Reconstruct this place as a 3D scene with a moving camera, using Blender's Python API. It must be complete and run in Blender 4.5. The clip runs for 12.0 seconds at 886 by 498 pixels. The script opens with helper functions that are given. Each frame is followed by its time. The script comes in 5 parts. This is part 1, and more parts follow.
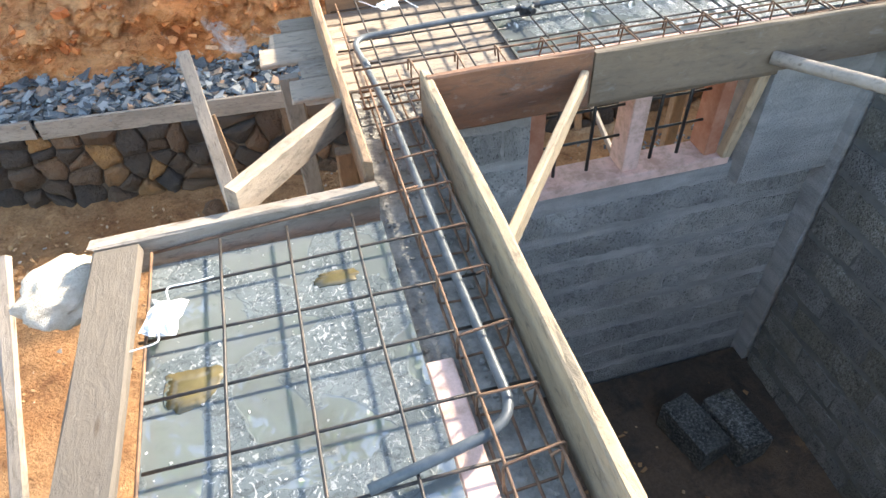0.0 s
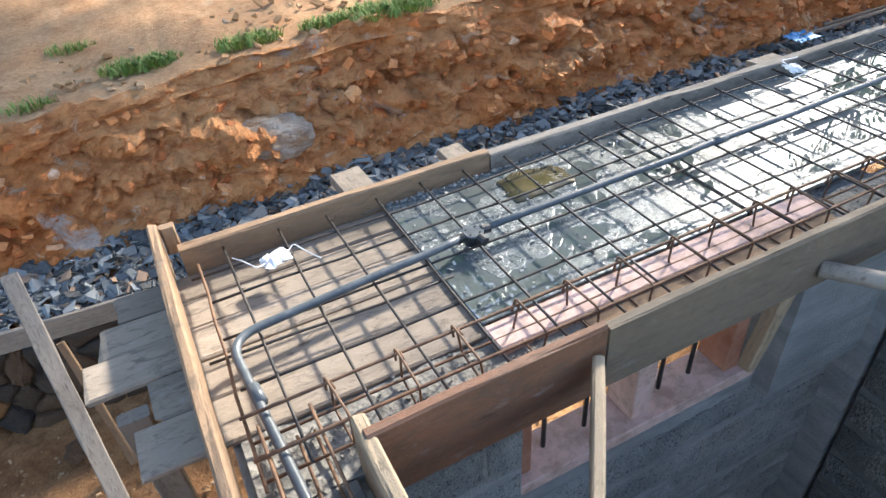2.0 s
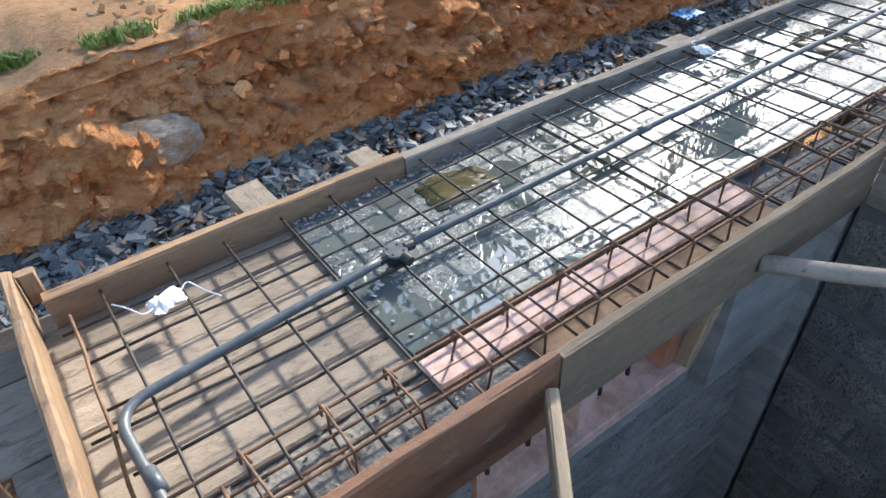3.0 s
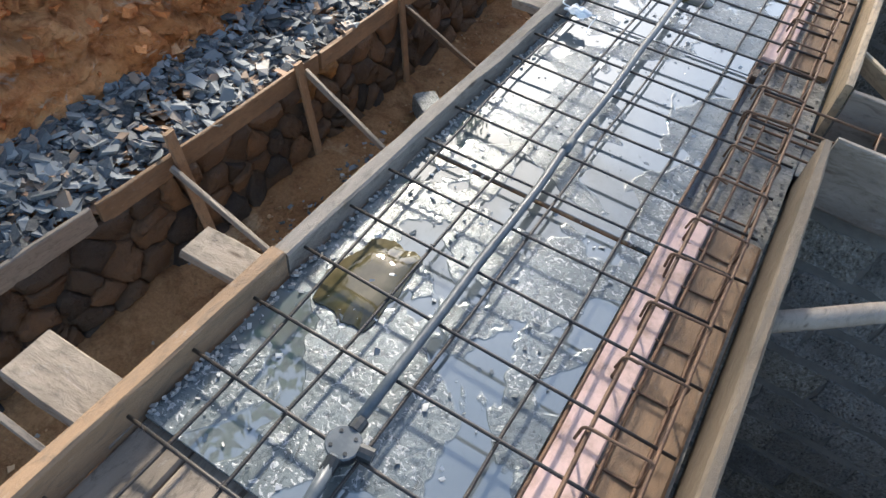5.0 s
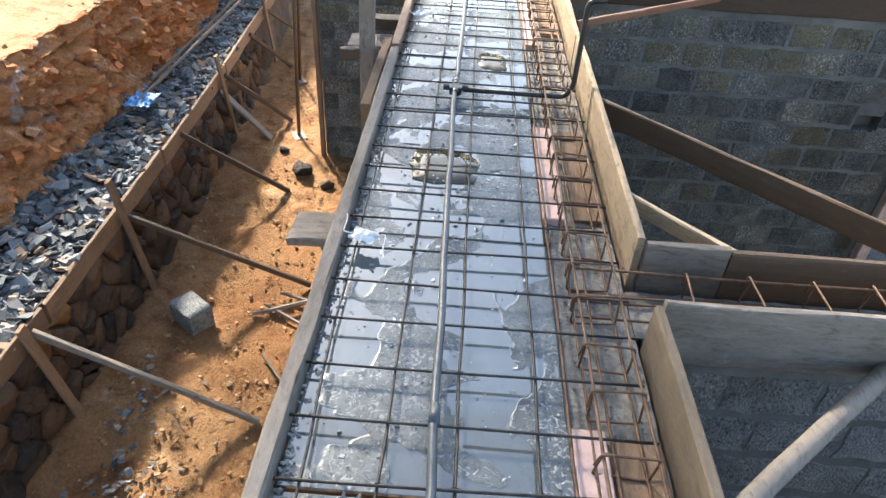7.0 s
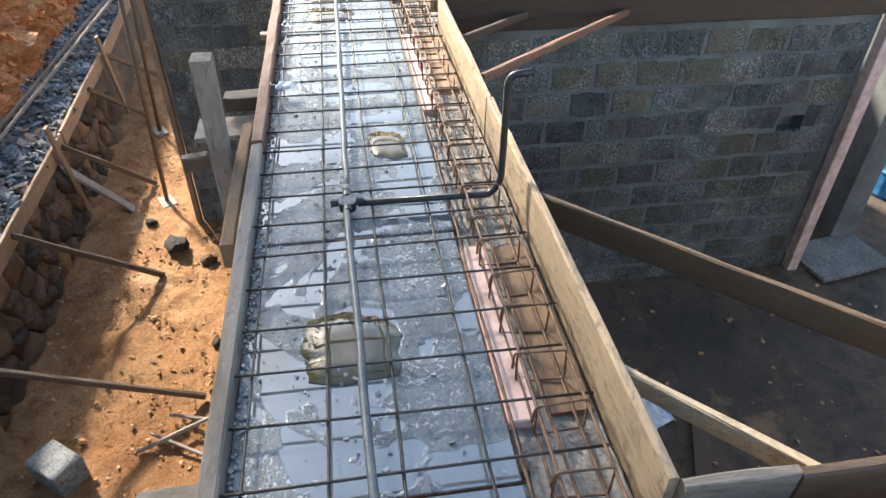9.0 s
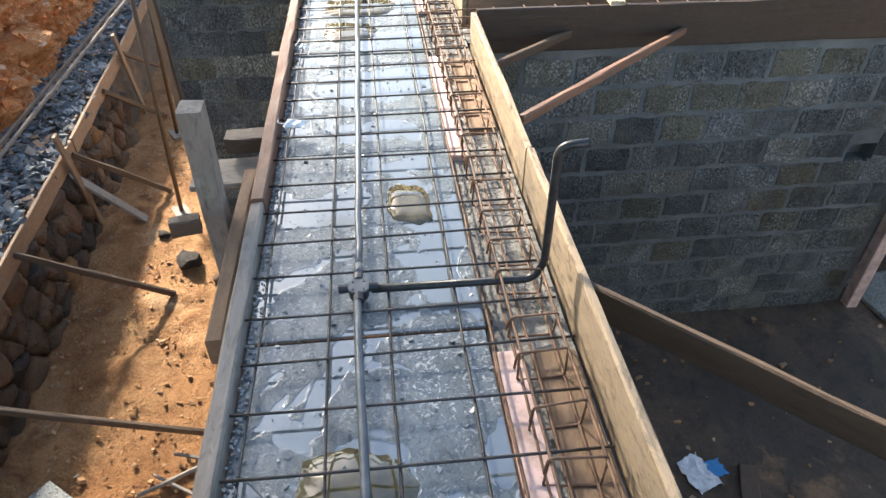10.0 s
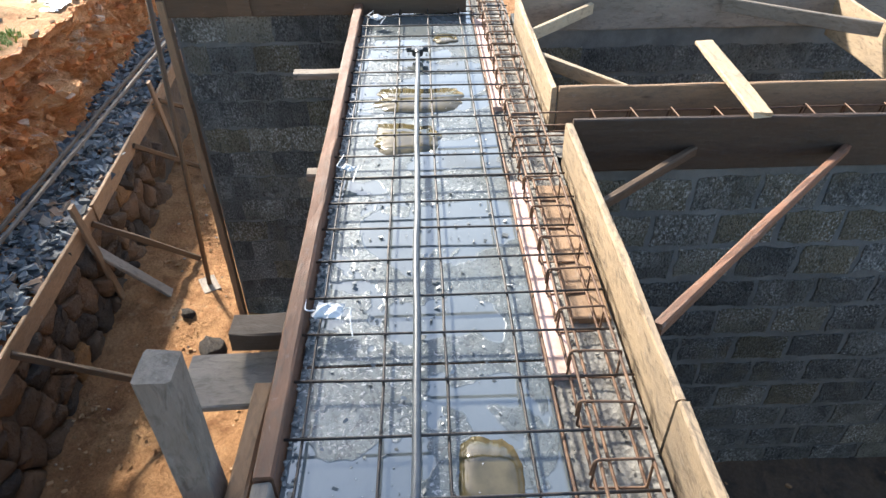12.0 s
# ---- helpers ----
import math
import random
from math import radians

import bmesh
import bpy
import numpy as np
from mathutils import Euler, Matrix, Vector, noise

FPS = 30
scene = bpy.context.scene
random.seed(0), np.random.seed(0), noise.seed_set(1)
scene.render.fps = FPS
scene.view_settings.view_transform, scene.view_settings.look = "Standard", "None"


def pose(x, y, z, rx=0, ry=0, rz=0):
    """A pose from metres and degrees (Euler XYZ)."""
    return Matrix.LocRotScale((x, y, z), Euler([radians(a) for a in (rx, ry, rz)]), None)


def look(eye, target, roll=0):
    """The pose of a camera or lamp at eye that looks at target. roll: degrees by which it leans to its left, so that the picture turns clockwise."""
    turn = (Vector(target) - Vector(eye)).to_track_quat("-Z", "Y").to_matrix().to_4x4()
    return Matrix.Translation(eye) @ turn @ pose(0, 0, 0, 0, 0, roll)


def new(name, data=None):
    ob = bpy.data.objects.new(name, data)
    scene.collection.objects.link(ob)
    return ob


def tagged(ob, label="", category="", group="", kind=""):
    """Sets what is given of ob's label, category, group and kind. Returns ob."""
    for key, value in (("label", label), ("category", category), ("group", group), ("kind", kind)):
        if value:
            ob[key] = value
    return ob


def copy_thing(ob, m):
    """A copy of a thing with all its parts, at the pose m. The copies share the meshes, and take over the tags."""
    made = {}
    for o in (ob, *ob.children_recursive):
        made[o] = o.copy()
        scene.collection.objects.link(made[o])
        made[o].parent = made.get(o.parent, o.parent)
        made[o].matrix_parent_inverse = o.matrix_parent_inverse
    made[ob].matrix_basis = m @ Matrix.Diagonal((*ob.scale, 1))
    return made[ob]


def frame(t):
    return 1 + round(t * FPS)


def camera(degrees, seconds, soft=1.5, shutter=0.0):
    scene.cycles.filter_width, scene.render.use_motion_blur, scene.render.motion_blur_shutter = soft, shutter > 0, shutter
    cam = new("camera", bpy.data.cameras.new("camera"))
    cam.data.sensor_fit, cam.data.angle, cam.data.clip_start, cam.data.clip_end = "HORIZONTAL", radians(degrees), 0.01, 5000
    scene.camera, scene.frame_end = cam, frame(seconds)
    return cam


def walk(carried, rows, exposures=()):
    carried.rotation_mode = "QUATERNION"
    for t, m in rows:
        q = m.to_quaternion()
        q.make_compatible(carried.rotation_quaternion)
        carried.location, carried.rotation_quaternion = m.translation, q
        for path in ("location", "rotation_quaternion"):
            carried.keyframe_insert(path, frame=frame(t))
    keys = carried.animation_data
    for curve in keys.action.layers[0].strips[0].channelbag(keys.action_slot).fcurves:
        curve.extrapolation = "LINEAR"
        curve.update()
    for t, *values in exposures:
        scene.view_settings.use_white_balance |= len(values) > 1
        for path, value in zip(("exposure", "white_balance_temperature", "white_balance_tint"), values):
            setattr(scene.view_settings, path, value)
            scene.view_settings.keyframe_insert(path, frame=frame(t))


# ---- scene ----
cam = camera(67.9, 12.0)
PATH = [
    (0, (0.182, 0.107, 1.272), (0.513, 1.498, -0.126), -2.4),
    (0.3, (0.204, 0.332, 1.274), (0.641, 1.724, -0.094), -2.1),
    (0.5, (0.194, 0.453, 1.282), (0.657, 1.899, -0.019), -0.1),
    (0.6, (0.19, 0.497, 1.266), (0.661, 2.015, 0.051), 0.0),
    (1, (0.225, 0.71, 1.278), (0.666, 2.194, 0.011), -3.3),
    (1.5, (0.336, 0.977, 1.223), (0.769, 2.446, -0.064), -6.0),
    (2, (0.437, 1.229, 1.232), (1.099, 2.669, 0.013), -4.4),
    (2.5, (0.51, 1.324, 1.181), (1.25, 2.684, -0.085), -5.9),
    (2.7, (0.514, 1.367, 1.173), (1.309, 2.705, -0.083), -4.9),
    (4.3, (0.508, 1.966, 1.232), (1.622, 2.806, -0.201), 9.3),
    (4.5, (0.571, 2.054, 1.192), (1.568, 2.957, -0.287), 3.8),
    (5, (0.797, 2.305, 1.178), (1.988, 2.901, -0.313), 7.0),
    (5.5, (0.92, 2.434, 1.287), (2.297, 2.751, -0.128), 10.7),
    (6, (1.019, 2.567, 1.31), (2.503, 2.68, -0.026), 8.3),
    (6.5, (1.053, 2.649, 1.329), (2.592, 2.674, 0.052), 7.4),
    (7, (1.208, 2.662, 1.323), (2.799, 2.694, 0.112), 3.5),
    (7.5, (1.53, 2.621, 1.328), (3.111, 2.572, 0.104), 2.7),
    (7.7, (1.624, 2.616, 1.338), (3.215, 2.532, 0.128), 1.7),
    (9.3, (2.379, 2.681, 1.332), (3.916, 2.403, 0.084), 1.1),
    (9.5, (2.506, 2.644, 1.325), (4.014, 2.384, 0.037), 0.6),
    (10, (2.714, 2.618, 1.349), (4.258, 2.448, 0.09), 0.1),
    (10.5, (2.985, 2.666, 1.347), (4.502, 2.435, 0.064), -1.0),
    (11, (3.198, 2.728, 1.368), (4.72, 2.565, 0.081), -5.4),
    (11.5, (3.5, 2.699, 1.334), (5.052, 2.613, 0.075), -4.0),
    (12, (3.772, 2.666, 1.363), (5.352, 2.618, 0.137), -0.5),
]
EXPOSURE = [(0.0, 2.7, 7150, 10), (0.6, 2.75, 7200, 10), (1.0, 2.36, 6700, 10), (1.5, 2.2, 6700, 10), (2.0, 2.0, 6500, 10), (2.6, 1.8, 6350, 10), (4.5, 1.62, 6550, 10), (5.2, 1.75, 6650, 10), (6.0, 1.95, 6850, 10), (7.5, 1.92, 6700, 10), (9.5, 1.9, 6750, 10), (10.7, 1.8, 6700, 10), (12.0, 1.62, 6500, 10)]
walk(cam, [(t, look(eye, target, roll)) for t, eye, target, roll in PATH], EXPOSURE)

# ---- daylight ----
SUN = Vector((0.88, 0.50, 0.64)).normalized()
world = bpy.data.worlds.new("sky")
scene.world = world
world.use_nodes = True
wn = world.node_tree.nodes
sky = wn.new("ShaderNodeTexSky")
sky.sky_type, sky.sun_disc = "NISHITA", False
sky.sun_elevation, sky.sun_rotation = math.asin(SUN.z), math.atan2(SUN.x, SUN.y)
sky.air_density, sky.dust_density = 1.0, 1.2
world.node_tree.links.new(sky.outputs[0], wn["Background"].inputs[0])
wn["Background"].inputs[1].default_value = 0.12
sun = new("sun", bpy.data.lights.new("sun", "SUN"))
sun.data.energy, sun.data.angle, sun.data.color = 5.0, radians(4.5), (1.0, 0.93, 0.82)
sun.matrix_world = look(SUN * 50, (0, 0, 0))


# ---- materials ----
class Mat:
    """A small builder of node materials."""

    def __init__(self, name):
        self.m = bpy.data.materials.new(name)
        self.m.use_nodes = True
        self.t = self.m.node_tree
        self.b = self.t.nodes["Principled BSDF"]
        self.co = self.t.nodes.new("ShaderNodeTexCoord").outputs["Object"]
        self.info = self.t.nodes.new("ShaderNodeObjectInfo").outputs["Random"]

    def link(self, a, b):
        self.t.links.new(a, b)

    def at(self, scale=(1, 1, 1), shift=0.0):
        """Object coordinates, scaled, and shifted by the object's random number."""
        n = self.t.nodes.new("ShaderNodeMapping")
        n.inputs["Scale"].default_value = scale
        self.link(self.co, n.inputs["Vector"])
        if shift:
            k = self.t.nodes.new("ShaderNodeMath")
            k.operation = "MULTIPLY"
            k.inputs[1].default_value = shift
            self.link(self.info, k.inputs[0])
            self.link(k.outputs[0], n.inputs["Location"])
        return n.outputs[0]

    def noise(self, vec, scale, detail=4, rough=0.6, warp=0.0):
        n = self.t.nodes.new("ShaderNodeTexNoise")
        n.inputs["Scale"].default_value, n.inputs["Detail"].default_value = scale, detail
        n.inputs["Roughness"].default_value, n.inputs["Distortion"].default_value = rough, warp
        self.link(vec, n.inputs["Vector"])
        return n.outputs["Fac"]

    def cells(self, vec, scale):
        n = self.t.nodes.new("ShaderNodeTexVoronoi")
        n.inputs["Scale"].default_value = scale
        self.link(vec, n.inputs["Vector"])
        return n.outputs["Distance"]

    def ramp(self, fac, *stops):
        n = self.t.nodes.new("ShaderNodeValToRGB")
        e = n.color_ramp.elements
        while len(e) < len(stops):
            e.new(0.5)
        for k, (p, c) in zip(e, stops):
            k.position = p
            k.color = (c, c, c, 1) if isinstance(c, (int, float)) else (*c, 1)
        self.link(fac, n.inputs[0])
        return n.outputs[0]

    def mix(self, fac, a, b, kind="MIX"):
        n = self.t.nodes.new("ShaderNodeMix")
        n.data_type, n.blend_type = "RGBA", kind
        for sock, v in ((n.inputs[0], fac), (n.inputs[6], a), (n.inputs[7], b)):
            if isinstance(v, (int, float)):
                sock.default_value = v
            elif isinstance(v, tuple):
                sock.default_value = (*v, 1)
            else:
                self.link(v, sock)
        return n.outputs[2]

    def math(self, op, a, b):
        n = self.t.nodes.new("ShaderNodeMath")
        n.operation = op
        for sock, v in zip(n.inputs, (a, b)):
            if isinstance(v, (int, float)):
                sock.default_value = v
            else:
                self.link(v, sock)
        return n.outputs[0]

    def bump(self, height, strength, dist=0.01):
        n = self.t.nodes.new("ShaderNodeBump")
        n.inputs["Strength"].default_value, n.inputs["Distance"].default_value = strength, dist
        self.link(height, n.inputs["Height"])
        self.link(n.outputs[0], self.b.inputs["Normal"])

    def done(self, color, rough, metal=0.0, spec=0.5):
        for key, v in (("Base Color", color), ("Roughness", rough), ("Metallic", metal), ("Specular IOR Level", spec)):
            if isinstance(v, (int, float)):
                self.b.inputs[key].default_value = v
            elif isinstance(v, tuple):
                self.b.inputs[key].default_value = (*v, 1)
            else:
                self.link(v, self.b.inputs[key])
        return self.m


def wood(name, dark, light, stain, worn=0.5, rough=0.75):
    """Sawn formwork timber: grain along local x, cement smears and damp stains."""
    m = Mat(name)
    grain = m.noise(m.at((2.2, 30, 30), 17.0), 1.5, 7, 0.62, 1.1)
    big = m.noise(m.at((1.2, 3.0, 3.0), 31.0), 1.6, 5, 0.65)
    smear = m.noise(m.at((4, 7, 7), 9.0), 2.6, 7, 0.7)
    c = m.mix(m.ramp(grain, (0.2, 0.22), (0.8, 0.78)), dark, light)
    c = m.mix(m.ramp(big, (0.45, 0.0), (0.72, worn)), c, stain)
    c = m.mix(m.ramp(smear, (0.60, 0.0), (0.72, 0.55 * worn)), c, (0.36, 0.35, 0.33))
    dirt = m.noise(m.at((3, 9, 9), 53.0), 4.0, 8, 0.75, 1.0)
    c = m.mix(m.ramp(dirt, (0.50, 0.0), (0.66, 0.75 * worn)), c, (0.085, 0.07, 0.055))
    c = m.mix(m.ramp(dirt, (0.28, 0.5 * worn), (0.40, 0.0)), c, (0.45, 0.42, 0.38))
    knots = m.cells(m.at((2.2, 9, 9), 23.0), 1.4)
    c = m.mix(m.ramp(knots, (0.03, 0.75), (0.10, 0.0)), c, (0.06, 0.035, 0.02))
    tone = m.ramp(m.info, (0.0, 0.72), (1.0, 1.12))
    c = m.mix(1.0, c, tone, "MULTIPLY")
    m.bump(m.math("ADD", m.math("ADD", m.math("MULTIPLY", grain, 0.35), smear), dirt), 0.7, 0.006)
    return m.done(c, m.ramp(smear, (0.3, rough - 0.15), (0.7, rough + 0.15)), 0, 0.35)


def earth(name, a, b, c, pale, scale, rough=0.95, bumpy=1.0):
    m = Mat(name)
    p = m.at()
    big = m.noise(p, 0.9 * scale, 6, 0.62)
    mid = m.noise(p, 4.5 * scale, 8, 0.7, 0.5)
    fine = m.noise(p, 38 * scale, 6, 0.7)
    k = m.mix(m.ramp(big, (0.36, 0.0), (0.64, 1.0)), a, b)
    k = m.mix(m.ramp(mid, (0.46, 0.0), (0.66, 0.9)), k, c)
    k = m.mix(m.ramp(m.noise(p, 1.7 * scale, 7, 0.65), (0.60, 0.0), (0.68, 0.8)), k, pale)
    k = m.mix(m.ramp(fine, (0.25, 0.45), (0.6, 0.0)), k, (0.04, 0.022, 0.012))
    m.bump(m.math("ADD", m.math("MULTIPLY", mid, 1.6), fine), 0.9 * bumpy, 0.03)
    return m.done(k, rough, 0, 0.2)


wood_grey = wood("grey timber", (0.24, 0.20, 0.165), (0.34, 0.295, 0.245), (0.17, 0.14, 0.115), 0.8)
wood_pale = wood("pale new timber", (0.40, 0.30, 0.19), (0.52, 0.41, 0.28), (0.30, 0.25, 0.19), 0.8)
wood_gold = wood("yellow plywood timber", (0.40, 0.285, 0.178), (0.51, 0.39, 0.26), (0.31, 0.24, 0.17), 0.95)
wood_deck = wood("worn pinkish deck timber", (0.25, 0.20, 0.155), (0.35, 0.29, 0.23), (0.17, 0.14, 0.11), 1.0)
wood_edge = wood("weathered edge timber", (0.185, 0.158, 0.132), (0.30, 0.262, 0.225), (0.12, 0.10, 0.08), 0.9)
wood_orange = wood("orange timber", (0.25, 0.158, 0.092), (0.37, 0.245, 0.152), (0.22, 0.15, 0.10), 0.9)
wood_red = wood("red-brown timber", (0.12, 0.055, 0.032), (0.26, 0.13, 0.075), (0.09, 0.055, 0.04), 0.8, 0.6)
wood_brown = wood("brown timber", (0.21, 0.13, 0.075), (0.33, 0.215, 0.13), (0.13, 0.085, 0.055), 0.7)
wood_dark = wood("damp and shade-dark timber", (0.06, 0.038, 0.024), (0.14, 0.088, 0.052), (0.04, 0.03, 0.022), 0.3, 0.6)
wood_wet = wood("wet rotting board", (0.022, 0.015, 0.011), (0.065, 0.04, 0.025), (0.10, 0.045, 0.02), 0.2, 0.5)
wood_damp = wood("damp grey plank", (0.10, 0.084, 0.069), (0.14, 0.118, 0.097), (0.11, 0.095, 0.08), 0.35)
wood_stained = wood("cement-stained board", (0.165, 0.122, 0.083), (0.245, 0.188, 0.132), (0.12, 0.10, 0.078), 0.65)
m = Mat("red laterite soil")
_p, _q = m.at(), m.at((1.0, 1.0, 2.2))
_b, _m = m.noise(_p, 1.0, 6, 0.62), m.noise(_q, 4.2, 9, 0.72, 0.9)
_f, _s = m.noise(_p, 30, 6, 0.72), m.noise(_q, 2.2, 8, 0.7, 1.6)
_c = m.mix(m.ramp(_b, (0.36, 0.0), (0.62, 1.0)), (0.76, 0.28, 0.085), (0.86, 0.44, 0.19))
_c = m.mix(m.ramp(_m, (0.46, 0.0), (0.64, 0.75)), _c, (0.46, 0.13, 0.038))
_c = m.mix(m.ramp(_s, (0.30, 0.6), (0.40, 0.0)), _c, (0.26, 0.08, 0.03))
_c = m.mix(m.ramp(_s, (0.58, 0.0), (0.66, 0.85)), _c, (0.80, 0.58, 0.40))
_c = m.mix(m.ramp(m.noise(_p, 1.5, 8, 0.68, 0.8), (0.60, 0.0), (0.67, 0.8)), _c, (0.66, 0.63, 0.60))
_c = m.mix(m.ramp(_f, (0.28, 0.5), (0.44, 0.0)), _c, (0.14, 0.05, 0.02))
_c = m.mix(m.ramp(_f, (0.58, 0.0), (0.70, 0.5)), _c, (0.86, 0.52, 0.28))
m.bump(m.math("ADD", m.math("ADD", m.math("MULTIPLY", _m, 2.2), _f), m.math("MULTIPLY", _s, 1.6)), 1.0, 0.05)
soil_red = m.done(_c, m.ramp(_m, (0.35, 0.6), (0.6, 0.95)), 0, 0.3)
soil_pale = earth("trodden pale ground", (0.52, 0.29, 0.145), (0.58, 0.37, 0.21), (0.42, 0.21, 0.10), (0.62, 0.47, 0.33), 0.6, 0.95, 0.7)
soil_sand = earth("trampled sandy soil", (0.37, 0.18, 0.077), (0.49, 0.28, 0.135), (0.22, 0.10, 0.043), (0.57, 0.38, 0.22), 1.0, 0.95, 1.3)
# Damp earth, toned darker still to deepen the shade in the rooms.
soil_dark = earth("damp shade-dark earth", (0.085, 0.068, 0.054), (0.17, 0.115, 0.075), (0.05, 0.045, 0.04), (0.28, 0.17, 0.095), 1.1, 0.75, 0.6)


def masonry(name, dark, light, brown, speck=1.0, vary=1.0):
    m = Mat(name)
    p = m.at((1, 1, 1), 40.0)
    fine = m.noise(p, 62, 5, 0.75)
    pits = m.cells(p, 80)
    blot = m.noise(p, 6, 5, 0.65)
    c = m.mix(m.ramp(blot, (0.35, 0.0), (0.7, 1.0)), dark, light)
    c = m.mix(m.ramp(m.info, (0.62, 0.0), (0.9, 0.75)), c, brown)
    patch = m.ramp(m.noise(p, 2.5, 3, 0.5), (0.42, 0.15), (0.60, 1.0))
    c = m.mix(m.math("MULTIPLY", m.ramp(fine, (0.52, 0.0), (0.60, min(1.0, 0.85 * speck))), patch), c, (0.40, 0.41, 0.40))
    c = m.mix(m.ramp(fine, (0.33, 0.9), (0.47, 0.0)), c, (0.018, 0.018, 0.018))
    world = m.t.nodes.new("ShaderNodeNewGeometry").outputs["Position"]
    damp = m.noise(world, 1.3, 6, 0.68, 0.6)
    c = m.mix(1.0, c, m.ramp(damp, (0.36, 0.66), (0.66, 1.3)), "MULTIPLY")
    c = m.mix(1.0, c, m.ramp(m.info, (0.0, 1 - 0.28 * vary), (0.35, 1.02), (0.55, 1 - 0.2 * vary), (0.8, 1 + 0.3 * vary), (1.0, 1 - 0.1 * vary)), "MULTIPLY")
    c = m.mix(m.ramp(m.noise(world, 8.0, 7, 0.72, 0.8), (0.54, 0.0), (0.68, 0.55)), c, tuple(0.5 * k for k in dark))
    c = m.mix(m.ramp(m.noise(world, 2.3, 5, 0.7), (0.55, 0.0), (0.70, 0.55)), c, brown)
    m.bump(m.math("ADD", m.math("MULTIPLY", fine, 1.6), pits), 1.0, 0.012)
    return m.done(c, 0.92, 0, 0.25)


# Tones also carry the light: dark deepens room shade, pale lifts the long wall.
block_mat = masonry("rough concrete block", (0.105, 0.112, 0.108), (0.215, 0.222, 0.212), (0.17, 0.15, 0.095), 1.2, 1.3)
block_mid = masonry("mid-grey rough concrete block", (0.215, 0.222, 0.217), (0.34, 0.348, 0.338), (0.20, 0.195, 0.155), 0.8, 0.6)
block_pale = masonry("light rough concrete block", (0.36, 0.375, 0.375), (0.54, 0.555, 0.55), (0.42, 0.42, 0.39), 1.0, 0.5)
# Mortar tone lowered to darken the shadows inside the rooms.
m = Mat("cement mortar")
_p = m.at()
_n, _f = m.noise(_p, 3.2, 7, 0.7), m.noise(_p, 60, 5, 0.7)
m.bump(m.math("ADD", _n, _f), 0.7, 0.008)
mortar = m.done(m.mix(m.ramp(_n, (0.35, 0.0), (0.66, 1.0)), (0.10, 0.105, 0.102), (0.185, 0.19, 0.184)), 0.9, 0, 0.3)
m = Mat("pale smeared mortar")
_p = m.at()
_n, _f, _h = m.noise(_p, 3.2, 7, 0.7), m.noise(_p, 60, 5, 0.75), m.noise(m.at((1.5, 1.5, 9)), 1.6, 5, 0.6)
m.bump(m.math("ADD", m.math("ADD", _n, _f), _h), 1.0, 0.02)
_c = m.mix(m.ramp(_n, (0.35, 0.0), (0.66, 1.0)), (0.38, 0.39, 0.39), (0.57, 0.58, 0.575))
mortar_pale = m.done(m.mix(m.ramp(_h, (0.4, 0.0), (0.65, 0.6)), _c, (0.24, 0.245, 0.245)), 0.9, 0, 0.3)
m = Mat("rubble concrete")
_p = m.at()
_n, _c = m.noise(_p, 14, 7, 0.75), m.cells(_p, 70)
m.bump(m.math("ADD", m.math("MULTIPLY", _n, 1.5), _c), 0.5, 0.008)
rubble = m.done(m.mix(m.ramp(_n, (0.38, 0.0), (0.62, 1.0)), (0.16, 0.155, 0.142), (0.30, 0.288, 0.26)), 0.85, 0, 0.35)

m = Mat("wet steel sheet")
_p = m.at()
_pool = m.ramp(m.noise(_p, 3.1, 4, 0.5, 0.5), (0.505, 0.0), (0.514, 1.0))
_film = m.noise(_p, 42, 6, 0.65, 1.2)
_big = m.noise(_p, 5.5, 6, 0.7)
_crust = m.noise(m.at((1, 1.6, 1)), 15, 7, 0.72, 2.2)
_flake = m.ramp(m.noise(m.at((1.3, 1, 1)), 34, 3, 0.5, 2.6), (0.585, 0.0), (0.615, 1.0))
_patch = m.ramp(m.noise(_p, 2.3, 4, 0.6), (0.40, 0.15), (0.56, 1.0))
_dry = m.math("SUBTRACT", 1.0, _pool)
_col = m.mix(m.ramp(_big, (0.34, 0.0), (0.66, 1.0)), (0.095, 0.115, 0.121), (0.17, 0.196, 0.204))
_col = m.mix(m.ramp(_crust, (0.36, 0.7), (0.48, 0.0)), _col, (0.05, 0.056, 0.058))
_col = m.mix(m.math("MULTIPLY", m.math("MULTIPLY", _flake, _patch), m.math("MULTIPLY", _dry, 0.7)), _col, (0.50, 0.51, 0.51))
_mud = m.ramp(m.noise(_p, 1.6, 3, 0.5), (0.56, 0.0), (0.62, 0.35))
_col = m.mix(m.math("MULTIPLY", _mud, m.ramp(_pool, (0.0, 0.35), (1.0, 1.0))), _col, (0.17, 0.14, 0.075))
_rough = m.mix(_pool, m.ramp(_film, (0.35, 0.20), (0.65, 0.46)), (0.012, 0.012, 0.012))
m.bump(m.math("MULTIPLY", m.math("ADD", m.math("ADD", _film, m.math("MULTIPLY", _crust, 0.9)), m.math("MULTIPLY", _flake, 0.8)), _dry), 0.32, 0.004)
_col = m.mix(m.math("MULTIPLY", _pool, m.math("SUBTRACT", 0.8, _mud)), _col, (0.27, 0.30, 0.305))
sheet_mat = m.done(_col, _rough, m.ramp(_pool, (0.0, 0.25), (1.0, 0.5)), m.ramp(_pool, (0.0, 0.5), (1.0, 0.8)))

